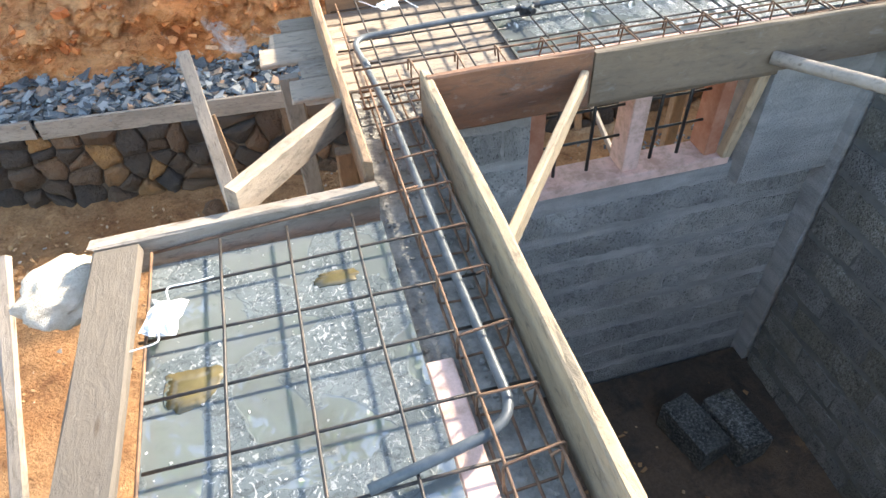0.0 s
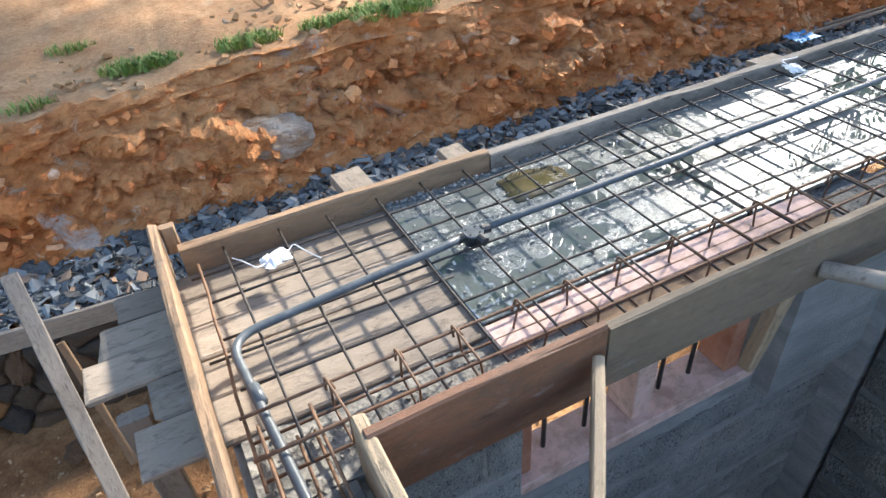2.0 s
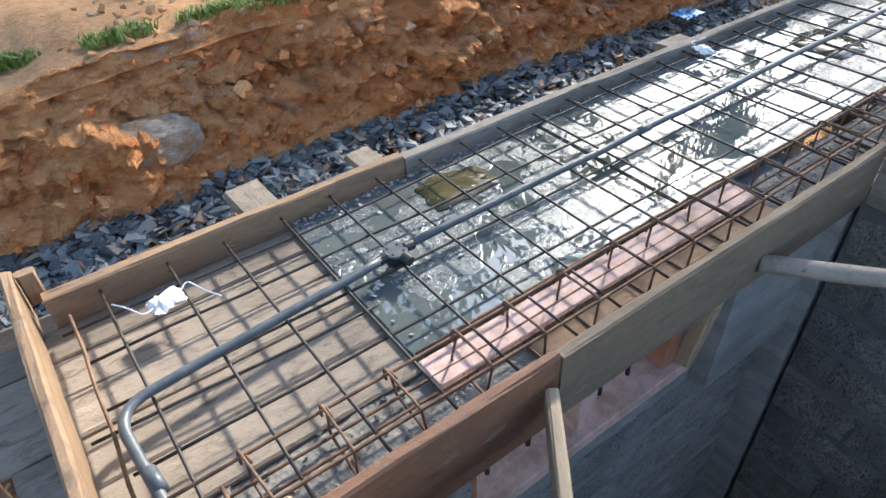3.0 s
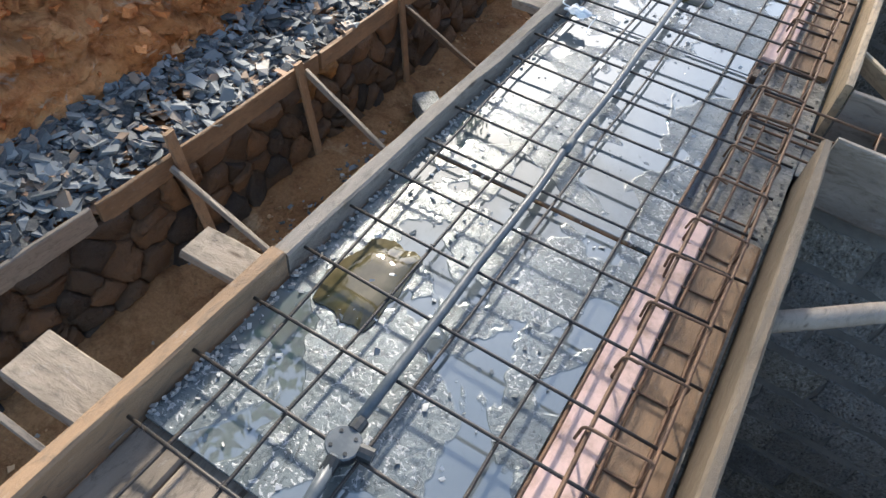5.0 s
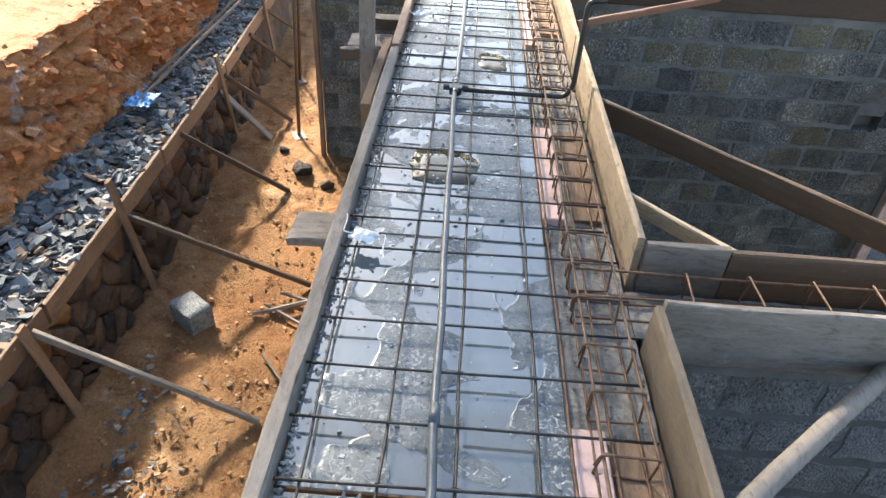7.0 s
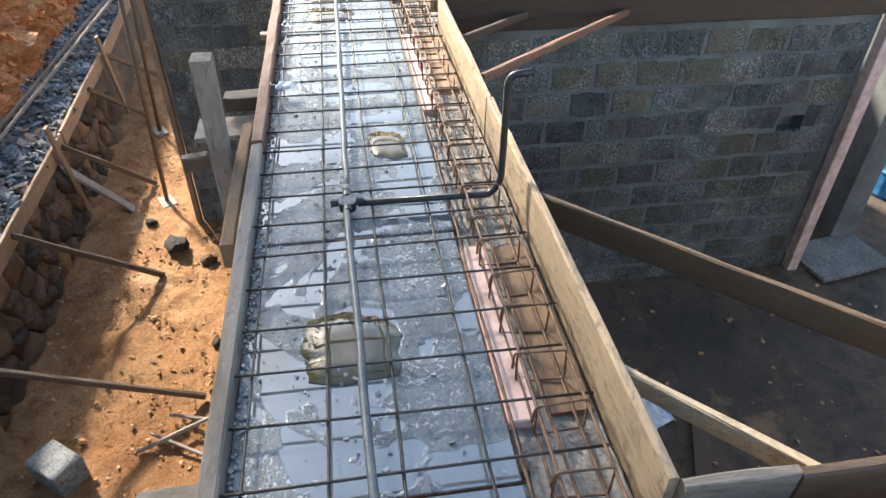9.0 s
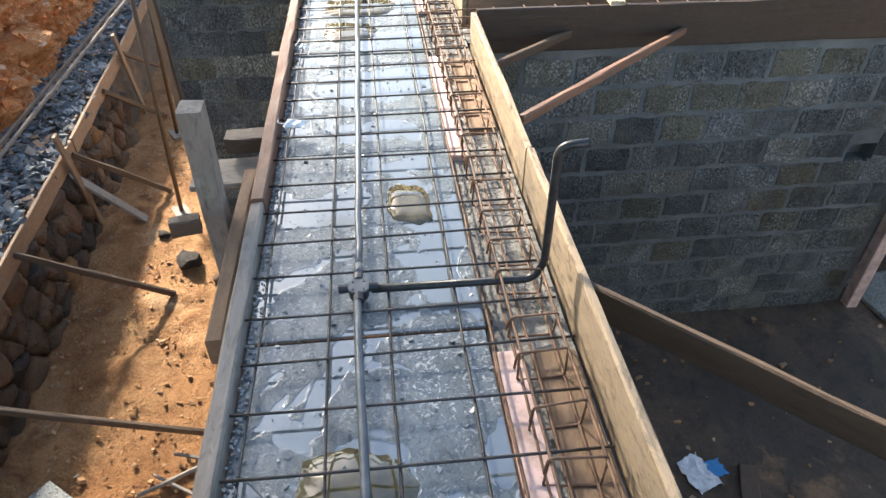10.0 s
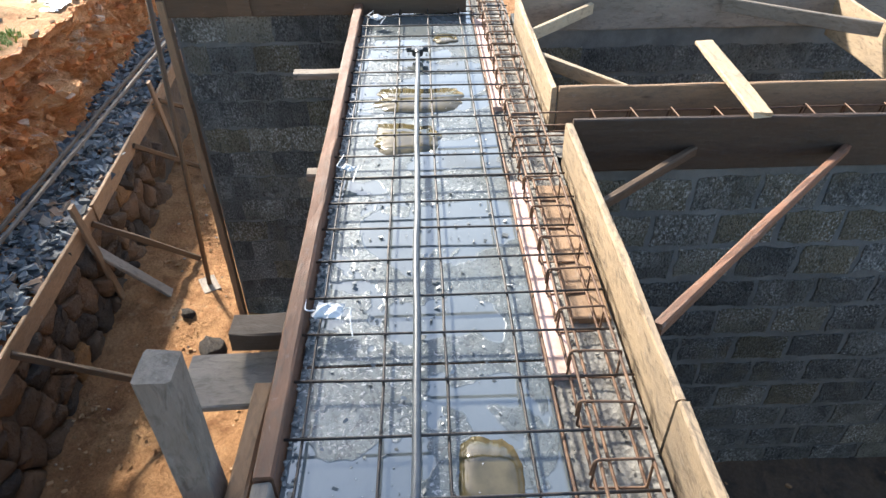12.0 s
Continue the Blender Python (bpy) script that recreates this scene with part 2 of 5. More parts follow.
m = Mat("rusty reinforcing steel")
_p = m.at((1, 1, 1), 5.0)
_n = m.noise(_p, 24, 5, 0.7)
_rib = m.t.nodes.new("ShaderNodeTexWave")
_rib.inputs["Scale"].default_value = 45
m.link(m.co, _rib.inputs["Vector"])
m.bump(_rib.outputs["Fac"], 0.25, 0.001)
bar_grey = m.done(m.mix(m.ramp(_n, (0.40, 0.0), (0.66, 1.0)), (0.026, 0.026, 0.028), (0.075, 0.058, 0.046)), 0.5, 0.3)
m = Mat("orange rusted steel")
_n = m.noise(m.at((1, 1, 1), 5.0), 20, 5, 0.7)
bar_rust = m.done(m.mix(m.ramp(_n, (0.36, 0.0), (0.64, 1.0)), (0.085, 0.048, 0.032), (0.22, 0.125, 0.072)), 0.7, 0.2)
m = Mat("grey electrical conduit")
_n = m.noise(m.at(), 18, 6, 0.7)
pvc = m.done(m.mix(m.ramp(_n, (0.42, 0.0), (0.7, 0.7)), (0.060, 0.074, 0.087), (0.15, 0.16, 0.165)), 0.42)
m = Mat("black plastic conduit")
_n = m.noise(m.at(), 30, 5, 0.7)
pvc_black = m.done(m.mix(m.ramp(_n, (0.5, 0.0), (0.7, 0.6)), (0.014, 0.016, 0.018), (0.07, 0.07, 0.07)), 0.38)
m = Mat("weathered pink paint")
_n, _f = m.noise(m.at((1, 1, 1), 7.0), 11, 7, 0.7), m.noise(m.at(), 70, 4, 0.7)
m.bump(_f, 0.4, 0.003)
pink = m.done(m.mix(m.ramp(_n, (0.44, 0.0), (0.64, 0.85)), (0.70, 0.49, 0.43), (0.40, 0.265, 0.20)), 0.8)
m = Mat("brown window primer")
_n = m.noise(m.at((1, 1, 1), 7.0), 9, 6, 0.7)
primer = m.done(m.mix(m.ramp(_n, (0.4, 0.0), (0.7, 1.0)), (0.33, 0.13, 0.075), (0.46, 0.24, 0.16)), 0.75)
m = Mat("white plastic film")
_n = m.noise(m.at((1, 1, 1), 3.0), 22, 5, 0.7)
m.bump(_n, 0.8, 0.01)
white_film = m.done(m.mix(m.ramp(_n, (0.4, 0.0), (0.7, 1.0)), (0.62, 0.63, 0.64), (0.80, 0.80, 0.78)), 0.45)
m = Mat("cream woven sack")
_n, _f = m.noise(m.at(), 4, 6, 0.7), m.noise(m.at(), 30, 4, 0.7)
m.bump(m.math("ADD", _n, _f), 0.8, 0.03)
sack_mat = m.done(m.mix(m.ramp(_n, (0.4, 0.0), (0.65, 1.0)), (0.55, 0.48, 0.38), (0.74, 0.69, 0.60)), 0.8)
m = Mat("blue plastic film")
_n = m.noise(m.at(), 12, 5, 0.7)
m.bump(_n, 0.8, 0.02)
blue_film = m.done(m.mix(_n, (0.02, 0.17, 0.42), (0.06, 0.34, 0.66)), 0.4)
m = Mat("rubble wall stone")
_p = m.at((1, 1, 1), 13.0)
_n, _f = m.noise(_p, 5, 7, 0.7), m.noise(_p, 45, 5, 0.7)
_c = m.ramp(m.info, (0.0, (0.032, 0.03, 0.03)), (0.35, (0.075, 0.052, 0.038)), (0.7, (0.14, 0.08, 0.045)), (0.95, (0.22, 0.125, 0.07)), (0.99, (0.36, 0.18, 0.06)))
_c = m.mix(m.ramp(_n, (0.38, 0.0), (0.66, 0.6)), _c, (0.09, 0.065, 0.045))
m.bump(m.math("ADD", m.math("MULTIPLY", _n, 2.0), _f), 1.0, 0.03)
stone_mat = m.done(_c, 0.75, 0, 0.3)
m = Mat("broken granite metal")
_isl = m.t.nodes.new("ShaderNodeNewGeometry").outputs["Random Per Island"]
_n = m.noise(m.at(), 60, 4, 0.7)
_c = m.ramp(_isl, (0.0, (0.030, 0.034, 0.038)), (0.35, (0.085, 0.098, 0.108)), (0.7, (0.21, 0.235, 0.25)), (0.84, (0.30, 0.31, 0.31)), (0.90, (0.24, 0.17, 0.12)), (1.0, (0.36, 0.21, 0.12)))
m.bump(_n, 0.5, 0.006)
gravel_mat = m.done(m.mix(m.ramp(_n, (0.45, 0.0), (0.7, 0.3)), _c, (0.27, 0.26, 0.24)), 0.72)
m = Mat("crumbled soil lumps")
_isl = m.t.nodes.new("ShaderNodeNewGeometry").outputs["Random Per Island"]
clod_mat = m.done(m.ramp(_isl, (0.0, (0.27, 0.15, 0.07)), (0.7, (0.42, 0.25, 0.13)), (0.92, (0.48, 0.33, 0.20)), (0.96, (0.25, 0.22, 0.19))), 0.95, 0, 0.2)
m = Mat("cement crumbs")
_isl = m.t.nodes.new("ShaderNodeNewGeometry").outputs["Random Per Island"]
clod_grey = m.done(m.ramp(_isl, (0.0, (0.20, 0.20, 0.195)), (0.6, (0.33, 0.32, 0.30)), (0.9, (0.46, 0.44, 0.40)), (1.0, (0.32, 0.23, 0.16))), 0.8, 0, 0.4)
m = Mat("grass blades")
_isl = m.t.nodes.new("ShaderNodeNewGeometry").outputs["Random Per Island"]
grass_mat = m.done(m.ramp(_isl, (0.0, (0.10, 0.17, 0.03)), (0.7, (0.21, 0.31, 0.06)), (1.0, (0.38, 0.36, 0.13))), 0.7)
m = Mat("fresh leaf")
leaf_mat = m.done(m.mix(m.noise(m.at(), 40, 3), (0.05, 0.15, 0.025), (0.12, 0.27, 0.05)), 0.5)


# ---- building blocks of the code ----
rng = random.Random(7)


def mesh_of(name, bm, material, smooth=False):
    me = bpy.data.meshes.new(name)
    bmesh.ops.recalc_face_normals(bm, faces=bm.faces)
    bm.to_mesh(me)
    bm.free()
    me.materials.append(material)
    if smooth:
        for p in me.polygons:
            p.use_smooth = True
    return me


def part(name, bm, material, parent=None, label="", m=None, smooth=False):
    """Links a bmesh, or a ready mesh, as one object."""
    me = mesh_of(name, bm, material, smooth) if isinstance(bm, bmesh.types.BMesh) else bm
    ob = new(name, me)
    if m is not None:
        ob.matrix_basis = m
    if parent is not None:
        ob.parent = parent
    if label:
        ob["label"] = label
    return ob


def thing(name, label, category, group="", kind="", at=(0, 0, 0)):
    ob = new(name)
    ob.empty_display_size = 0.05
    ob.location = at
    return tagged(ob, label, category, group, kind)


def loft(bm, rings, closed=False):
    """Skins rings of points, and caps the ends."""
    vs = [[bm.verts.new(p) for p in r] for r in rings]
    n = len(vs[0])
    pairs = list(zip(vs, vs[1:])) + ([(vs[-1], vs[0])] if closed else [])
    for a, b in pairs:
        for i in range(n):
            bm.faces.new((a[i], a[(i + 1) % n], b[(i + 1) % n], b[i]))
    if not closed:
        bm.faces.new(vs[0][::-1])
        bm.faces.new(vs[-1])
    return bm


def box(bm, x0, x1, y0, y1, z0, z1, c=0.004):
    """A box with chamfered long edges."""
    c = min(c, abs(x1 - x0) / 4, abs(y1 - y0) / 4, abs(z1 - z0) / 4)
    rings = []
    for z, k in ((z0, c), (z0 + c, 0), (z1 - c, 0), (z1, c)):
        a, b, d, e = x0 + k, x1 - k, y0 + k, y1 - k
        rings.append([(a + c, d, z), (b - c, d, z), (b, d + c, z), (b, e - c, z), (b - c, e, z), (a + c, e, z), (a, e - c, z), (a, d + c, z)])
    return loft(bm, rings)


def plank(length, w, t, seed=0, ragged=0.0, wobble=0.0035):
    """A sawn plank: length along x, width along z, thickness along y, centred; slightly bowed, with chamfered, nicked edges."""
    r = random.Random(seed)
    bm = bmesh.new()
    n = max(3, int(length / 0.16))
    c = min(0.006, t * 0.2)
    rings = []
    bow = r.uniform(-1, 1) * 0.004
    for i in range(n + 1):
        x = -length / 2 + length * i / n
        b = bow * math.cos(math.pi * x / length)
        j = lambda k=1.0: r.uniform(-wobble, wobble) * k
        a, h = t / 2, w / 2
        ring = [(-a + c, -h), (a - c, -h), (a, -h + c), (a, h - c), (a - c, h), (-a + c, h), (-a, h - c), (-a, -h + c)]
        e = ragged * r.random() if i in (0, n) else 0
        ring = [(x + (e * (0.3 + r.random()) if i == 0 else -e * (0.3 + r.random()) if i == n else 0), y + b + j(0.5), z + j() * (1.6 if r.random() < 0.15 else 0.8)) for y, z in ring]
        rings.append(ring)
    return loft(bm, rings)


def span(p0, p1, up=(0, 0, 1)):
    """Pose whose x runs from p0 to p1, with z as near to up as can be, at the middle; and the length."""
    a, b = Vector(p0), Vector(p1)
    x = (b - a).normalized()
    y = Vector(up).cross(x).normalized()
    z = x.cross(y)
    m = Matrix((x, y, z)).transposed().to_4x4()
    m.translation = (a + b) / 2
    return m, (b - a).length


SEED = [100]


def board(name, p0, p1, w, t, material, label, category="formwork board", group="", up=(0, 0, 1), ragged=0.0, parent=None):
    """A plank whose centre line goes from p0 to p1."""
    m, length = span(p0, p1, up)
    SEED[0] += 1
    ob = part(name, plank(length, w, t, SEED[0], ragged), material, parent, "", m)
    return tagged(ob, label, "" if parent else category, group)


def tube_bm(points, r, seg=6, bm=None):
    bm = bm or bmesh.new()
    pts = [Vector(p) for p in points]
    rings = []
    side = None
    for i, p in enumerate(pts):
        d = (pts[min(i + 1, len(pts) - 1)] - pts[max(i - 1, 0)]).normalized()
        if side is None:
            side = d.orthogonal().normalized()
        side = (side - d * side.dot(d)).normalized()
        up = d.cross(side)
        rings.append([p + r * (math.cos(a) * side + math.sin(a) * up) for a in [2 * math.pi * k / seg for k in range(seg)]])
    return loft(bm, rings)


def bend(points, r, n=5):
    """Rounds the corners of a polyline."""
    pts = [Vector(p) for p in points]
    out = [pts[0]]
    for a, b, c in zip(pts, pts[1:], pts[2:]):
        k = min(r, (a - b).length * 0.45, (c - b).length * 0.45)
        s, e = b + (a - b).normalized() * k, b + (c - b).normalized() * k
        for i in range(n + 1):
            f = i / n
            out.append(s * (1 - f) ** 2 + b * 2 * f * (1 - f) + e * f * f)
    return out + [pts[-1]]


def wavy(p0, p1, n, amp, seed):
    r = random.Random(seed)
    a, b = Vector(p0), Vector(p1)
    return [a.lerp(b, i / n) + Vector((r.uniform(-amp, amp), r.uniform(-amp, amp), r.uniform(-amp, amp) * 0.6)) for i in range(n + 1)]


def rock_mesh(name, seed, material, rough=0.28, level=1):
    bm = bmesh.new()
    bmesh.ops.create_icosphere(bm, subdivisions=level, radius=0.5)
    r = random.Random(seed)
    for v in bm.verts:
        v.co *= 1 + r.uniform(-rough, rough)
        v.co.z *= 0.8
    return mesh_of(name, bm, material)


def scatter(name, material, count, place, size, seed, flat=0.7, label="", category=""):
    """Very many small stones in one mesh."""
    r = np.random.RandomState(seed)
    ico = np.array([(x, y, z) for x in (-0.5, 0.5) for y in (-0.5, 0.5) for z in (-0.5, 0.5)])
    fac = np.array([(0, 1, 3, 2), (4, 6, 7, 5), (0, 4, 5, 1), (2, 3, 7, 6), (0, 2, 6, 4), (1, 5, 7, 3)])
    V, T = [], []
    for i in range(count):
        p = place(r)
        s = size(r) * np.array([r.uniform(0.7, 1.4), r.uniform(0.6, 1.0), r.uniform(0.4, 0.8) * flat])
        q = Euler((r.uniform(-0.6, 0.6), r.uniform(-0.6, 0.6), r.uniform(0, 6.28))).to_matrix()
        v = (ico + r.uniform(-0.24, 0.24, (8, 3))) * s
        V.append(v @ np.array(q).T + np.array(p))
        T.append(fac + 8 * i)
    me = bpy.data.meshes.new(name)
    me.from_pydata(np.concatenate(V).tolist(), [], np.concatenate(T).tolist())
    me.materials.append(material)
    return tagged(new(name, me), label, category, "", "stuff")


# ---- ground, trench and soil bank ----
GROUND, FLOOR, BED = -2.6, -2.3, -0.06


def ledge_y(x):
    """The line of the retaining wall's top, a gentle curve."""
    return 5.34 + 0.0125 * max(0.0, 2.2 - x) ** 2 * (1 if x < 2.2 else 0) + 0.0078 * max(0.0, x - 3.5) ** 2 / (1 + 0.05 * max(0.0, x - 3.5))


def fbm(x, y, z, octaves=5):
    return noise.fractal(Vector((x, y, z)), 0.9, 2.1, octaves)


def steps(a, b, d):
    n = max(1, int(round((b - a) / d)))
    return [a + (b - a) * i / n for i in range(n)]


def sheet(name, rows, material, smooth=True):
    """A mesh from rows of points."""
    n = len(rows[0])
    verts = [p for r in rows for p in r]
    faces = [(j * n + i, j * n + i + 1, (j + 1) * n + i + 1, (j + 1) * n + i) for j in range(len(rows) - 1) for i in range(n - 1)]
    me = bpy.data.meshes.new(name)
    me.from_pydata(verts, [], faces)
    me.materials.append(material)
    me.polygons.foreach_set("use_smooth", [smooth] * len(me.polygons))
    return new(name, me)


xs = [-1500, -300, -60, -20, -10] + steps(-6, 14, 0.05) + [14, 18, 30, 80, 300, 1500]
ys = [-1500, -300, -60, -20, -8, -3, 0.0, 1.5] + steps(2.4, 5.6, 0.045) + [5.6, 6.5]
rows = []
for y in ys:
    row = []
    for x in xs:
        near = -6 <= x <= 14 and y > 2
        h = 0.05 * fbm(x * 0.8, y * 0.8, 1.0) + 0.028 * fbm(x * 4, y * 4, 5.0) + 0.012 * fbm(x * 13, y * 13, 8.0, 3) if near else 0
        h += 0.10 * max(0, (y - 4.9)) if near else 0
        row.append((x, y, GROUND + h))
    rows.append(row)
tagged(sheet("ground", rows, soil_sand), "trampled sandy red earth in the foundation trench", "ground", "", "structure")


def bank_top_y(x):
    k = min(1, max(0, (x - 2.5) / 4.5))
    return 6.62 - 0.34 * k * k * (3 - 2 * k)


def bank_top_z(x):
    k = min(1, max(0, (x - 2.5) / 4.5))
    return -0.64 - 0.20 * k * k * (3 - 2 * k) - 0.18 * min(1, max(0, (2.2 - x) / 2.8))


prof = [(0, k / 7) for k in range(7)] + [(1, k / 46) for k in range(46)] + [(2, k / 26) for k in range(27)] + [(3, k) for k in (12, 16, 30, 80, 300, 1500)]
bxs = [-1500, -300, -60, -20, -10] + steps(-5, 13, 0.036) + [14, 18, 30, 80, 300, 1500]
rows = []
for kind, f in prof:
    row = []
    for x in bxs:
        near = -5 <= x <= 13
        ly = ledge_y(min(13, max(-5, x))) + 0.05
        base_y, top_y = max(ly + 0.40, 5.92), bank_top_y(x)
        if kind == 0:
            y, z = ly + (base_y - ly) * f, -1.82 + 0.12 * f
        elif kind == 1:
            y, z = base_y + (top_y - base_y) * (f ** 1.25), -1.70 + (1.70 + bank_top_z(x)) * f ** 0.85
        elif kind == 2:
            y, z = top_y + (11.5 - top_y) * f ** 1.5, bank_top_z(x) + (-0.70 - bank_top_z(x)) * f
        else:
            y, z = f, -0.70
        if near and kind < 3:
            big = fbm(x * 1.1, z * 1.3 + 7, y * 0.6, 4)
            mid = fbm(x * 3.2, z * 3.6, y * 2.0 + 3, 4)
            fine = fbm(x * 11, z * 11, y * 9, 3)
            crag = abs(mid)
            if kind == 1:
                w = math.sin(math.pi * min(1, f * 1.15)) ** 0.6 if f < 0.87 else 0.45
                d1 = noise.voronoi(Vector((x * 2.6 + big, z * 4.2, y * 2.2)))[0]
                d2 = noise.voronoi(Vector((x * 8.5, z * 10.5, y * 7.5 + mid)))[0]
                d3 = noise.voronoi(Vector((x * 1.3 + 0.5 * mid, z * 2.6 + 0.4 * big, y * 1.2)))[0]
                slant = z * 5.2 + x * 1.3 + 0.7 * big
                strata = abs(noise.noise(Vector((slant, x * 0.7, 3.0)))) + 0.5 * abs(noise.noise(Vector((slant * 2.7, x * 2.0, 9.0))))
                lump = 0.27 * (d3[1] - d3[0]) + 0.19 * (d1[1] - d1[0]) + 0.10 * (d2[1] - d2[0])
                under = 0.10 * math.exp(-((f - 0.80) / 0.07) ** 2) * max(0, 0.6 + 1.6 * fbm(x * 1.7, 2.0, 1.0, 3))
                y += w * (0.16 * big + 0.06 * crag + 0.06 * fine + 0.09 - lump + 0.065 + 0.12 * strata) + under
                z += w * (0.05 * mid + 0.03 * fine + 0.25 * lump)
            elif kind == 2:
                e = max(0, 1 - f * 3)
                z += 0.05 * big + 0.015 * mid + 0.01 * fine * (1 + e)
                y += e * (0.20 * big * 0.45 + 0.08 * mid)
            else:
                z += 0.02 * mid
        row.append((x, y, z))
    rows.append(row)
tagged(sheet("bank_ground", rows[54:], soil_pale), "trodden pale earth above the bank", "ground", "", "structure")
tagged(sheet("soil_bank", rows[:55], soil_red, False), "cut bank of orange-red laterite soil with crumbling face", "earth bank", "", "structure")

scatter("gravel", gravel_mat, 10500, lambda r: (lambda x: (x, ledge_y(x) + 0.05 + r.uniform(0, 1) ** 1.1 * max(0.50, 6.0 - ledge_y(x)), 0))(r.uniform(-5.5, 13.5)) , lambda r: 0.03 + 0.08 * r.uniform() ** 1.9, 3, 0.42, "blue-grey broken granite stones behind the timber edge", "gravel")
gv = bpy.data.objects["gravel"].data
co = np.empty(len(gv.vertices) * 3)
gv.vertices.foreach_get("co", co)
co = co.reshape(-1, 8, 3)
mid_y = co[:, :, 1].mean(axis=1)
mid_x = co[:, :, 0].mean(axis=1)
lift = np.array([-1.80 + 0.16 * min(1.2, (y - ledge_y(x)) / 0.55) for x, y in zip(mid_x, mid_y)]) + np.random.RandomState(5).uniform(-0.01, 0.05, len(mid_x))
co[:, :, 2] += lift[:, None]
gv.vertices.foreach_set("co", co.ravel())

face_rows = [row[5:-6] for row in rows[9:50]]
face_mat = Mat("stones in the bank")
_isl = face_mat.t.nodes.new("ShaderNodeNewGeometry").outputs["Random Per Island"]
_n = face_mat.noise(face_mat.at(), 40, 5, 0.7)
face_mat.bump(_n, 0.6, 0.01)
_c = face_mat.ramp(_isl, (0.0, (0.46, 0.14, 0.045)), (0.55, (0.72, 0.27, 0.09)), (0.9, (0.80, 0.42, 0.19)), (1.0, (0.68, 0.50, 0.36)))
face_stone = face_mat.done(face_mat.mix(face_mat.ramp(_n, (0.4, 0.0), (0.65, 0.5)), _c, (0.34, 0.11, 0.04)), 0.85, 0, 0.3)
scatter("bank_stones", face_stone, 1500, lambda r: (lambda p: (p[0] + r.uniform(-0.02, 0.02), p[1] + 0.014, p[2] - 0.008))(face_rows[r.randint(len(face_rows))][r.randint(len(face_rows[0]))]), lambda r: 0.02 + 0.085 * r.uniform() ** 3.2, 14, 0.9, "broken stones and clods stuck in the face of the soil bank", "soil lumps")

scatter("soil_clods", clod_mat, 3600, lambda r: (r.uniform(-4, 10), r.uniform(3.2, 5.3), GROUND + 0.02), lambda r: r.uniform(0.008, 0.03) * (1 if r.uniform() < 0.96 else 1.7), 11, 0.8, "loose crumbs of soil and stone chips on the trench floor", "soil crumbs")
scatter("stone_chips", gravel_mat, 150, lambda r: (lambda c: (c[0] + r.normal(0, 0.16), c[1] + r.normal(0, 0.12), GROUND + 0.03))(((3.72, 4.70), (4.25, 4.86), (3.3, 4.75), (2.5, 4.4))[r.randint(4)]), lambda r: r.uniform(0.012, 0.045), 15, 0.5, "dark split stone chips strewn on the trench floor", "stone chips")
scatter("bank_clods", clod_mat, 500, lambda r: (lambda x: (x, bank_top_y(x) + r.uniform(0.0, 1.3), bank_top_z(x) + 0.01))(r.uniform(-4, 12)), lambda r: r.uniform(0.02, 0.08), 12, 0.8, "loose soil lumps along the top of the bank", "soil crumbs")


def grass_tuft(x, y, z, spread, count, seed):
    r = random.Random(seed)
    bm = bmesh.new()
    for _ in range(count):
        a, d = r.uniform(0, 6.28), spread * r.random() ** 0.6
        p = Vector((x + d * math.cos(a) * 1.5, y + d * math.sin(a) * 0.7, z - 0.02 + 0.03 * r.random()))
        t = Vector((math.cos(a * 7), math.sin(a * 7), 0))
        h, w = r.uniform(0.03, 0.085), r.uniform(0.004, 0.008)
        s = Vector((-t.y, t.x, 0)) * w
        v = [bm.verts.new(q) for q in (p - s, p + s, p + t * h * 0.35 + Vector((0, 0, h * 0.7)) + s * 0.7, p + t * h * 0.9 + Vector((0, 0, h)), p + t * h * 0.35 + Vector((0, 0, h * 0.7)) - s * 0.7)]
        bm.faces.new(v)
    tagged(part("grass", bm, grass_mat), "short green grass tuft on the bank edge", "grass", "grass tufts", "stuff")


for i, (x, y, sp, n) in enumerate([(0.52, 7.07, 0.22, 900), (1.39, 6.90, 0.20, 620), (2.65, 6.80, 0.34, 1300), (-0.35, 6.85, 0.14, 160), (2.05, 6.80, 0.16, 380), (0.0, 8.0, 0.15, 160), (9.8, 6.55, 0.25, 420), (3.1, 7.7, 0.2, 200), (-1.4, 7.5, 0.15, 150)]):
    grass_tuft(x, y, bank_top_z(x) + 0.01, sp, n, 40 + i)


# ---- walls of concrete blocks ----
def slab_mesh(bm, x0, x1, y0, y1, z0, z1):
    return box(bm, x0, x1, y0, y1, z0, z1, 0.0004)


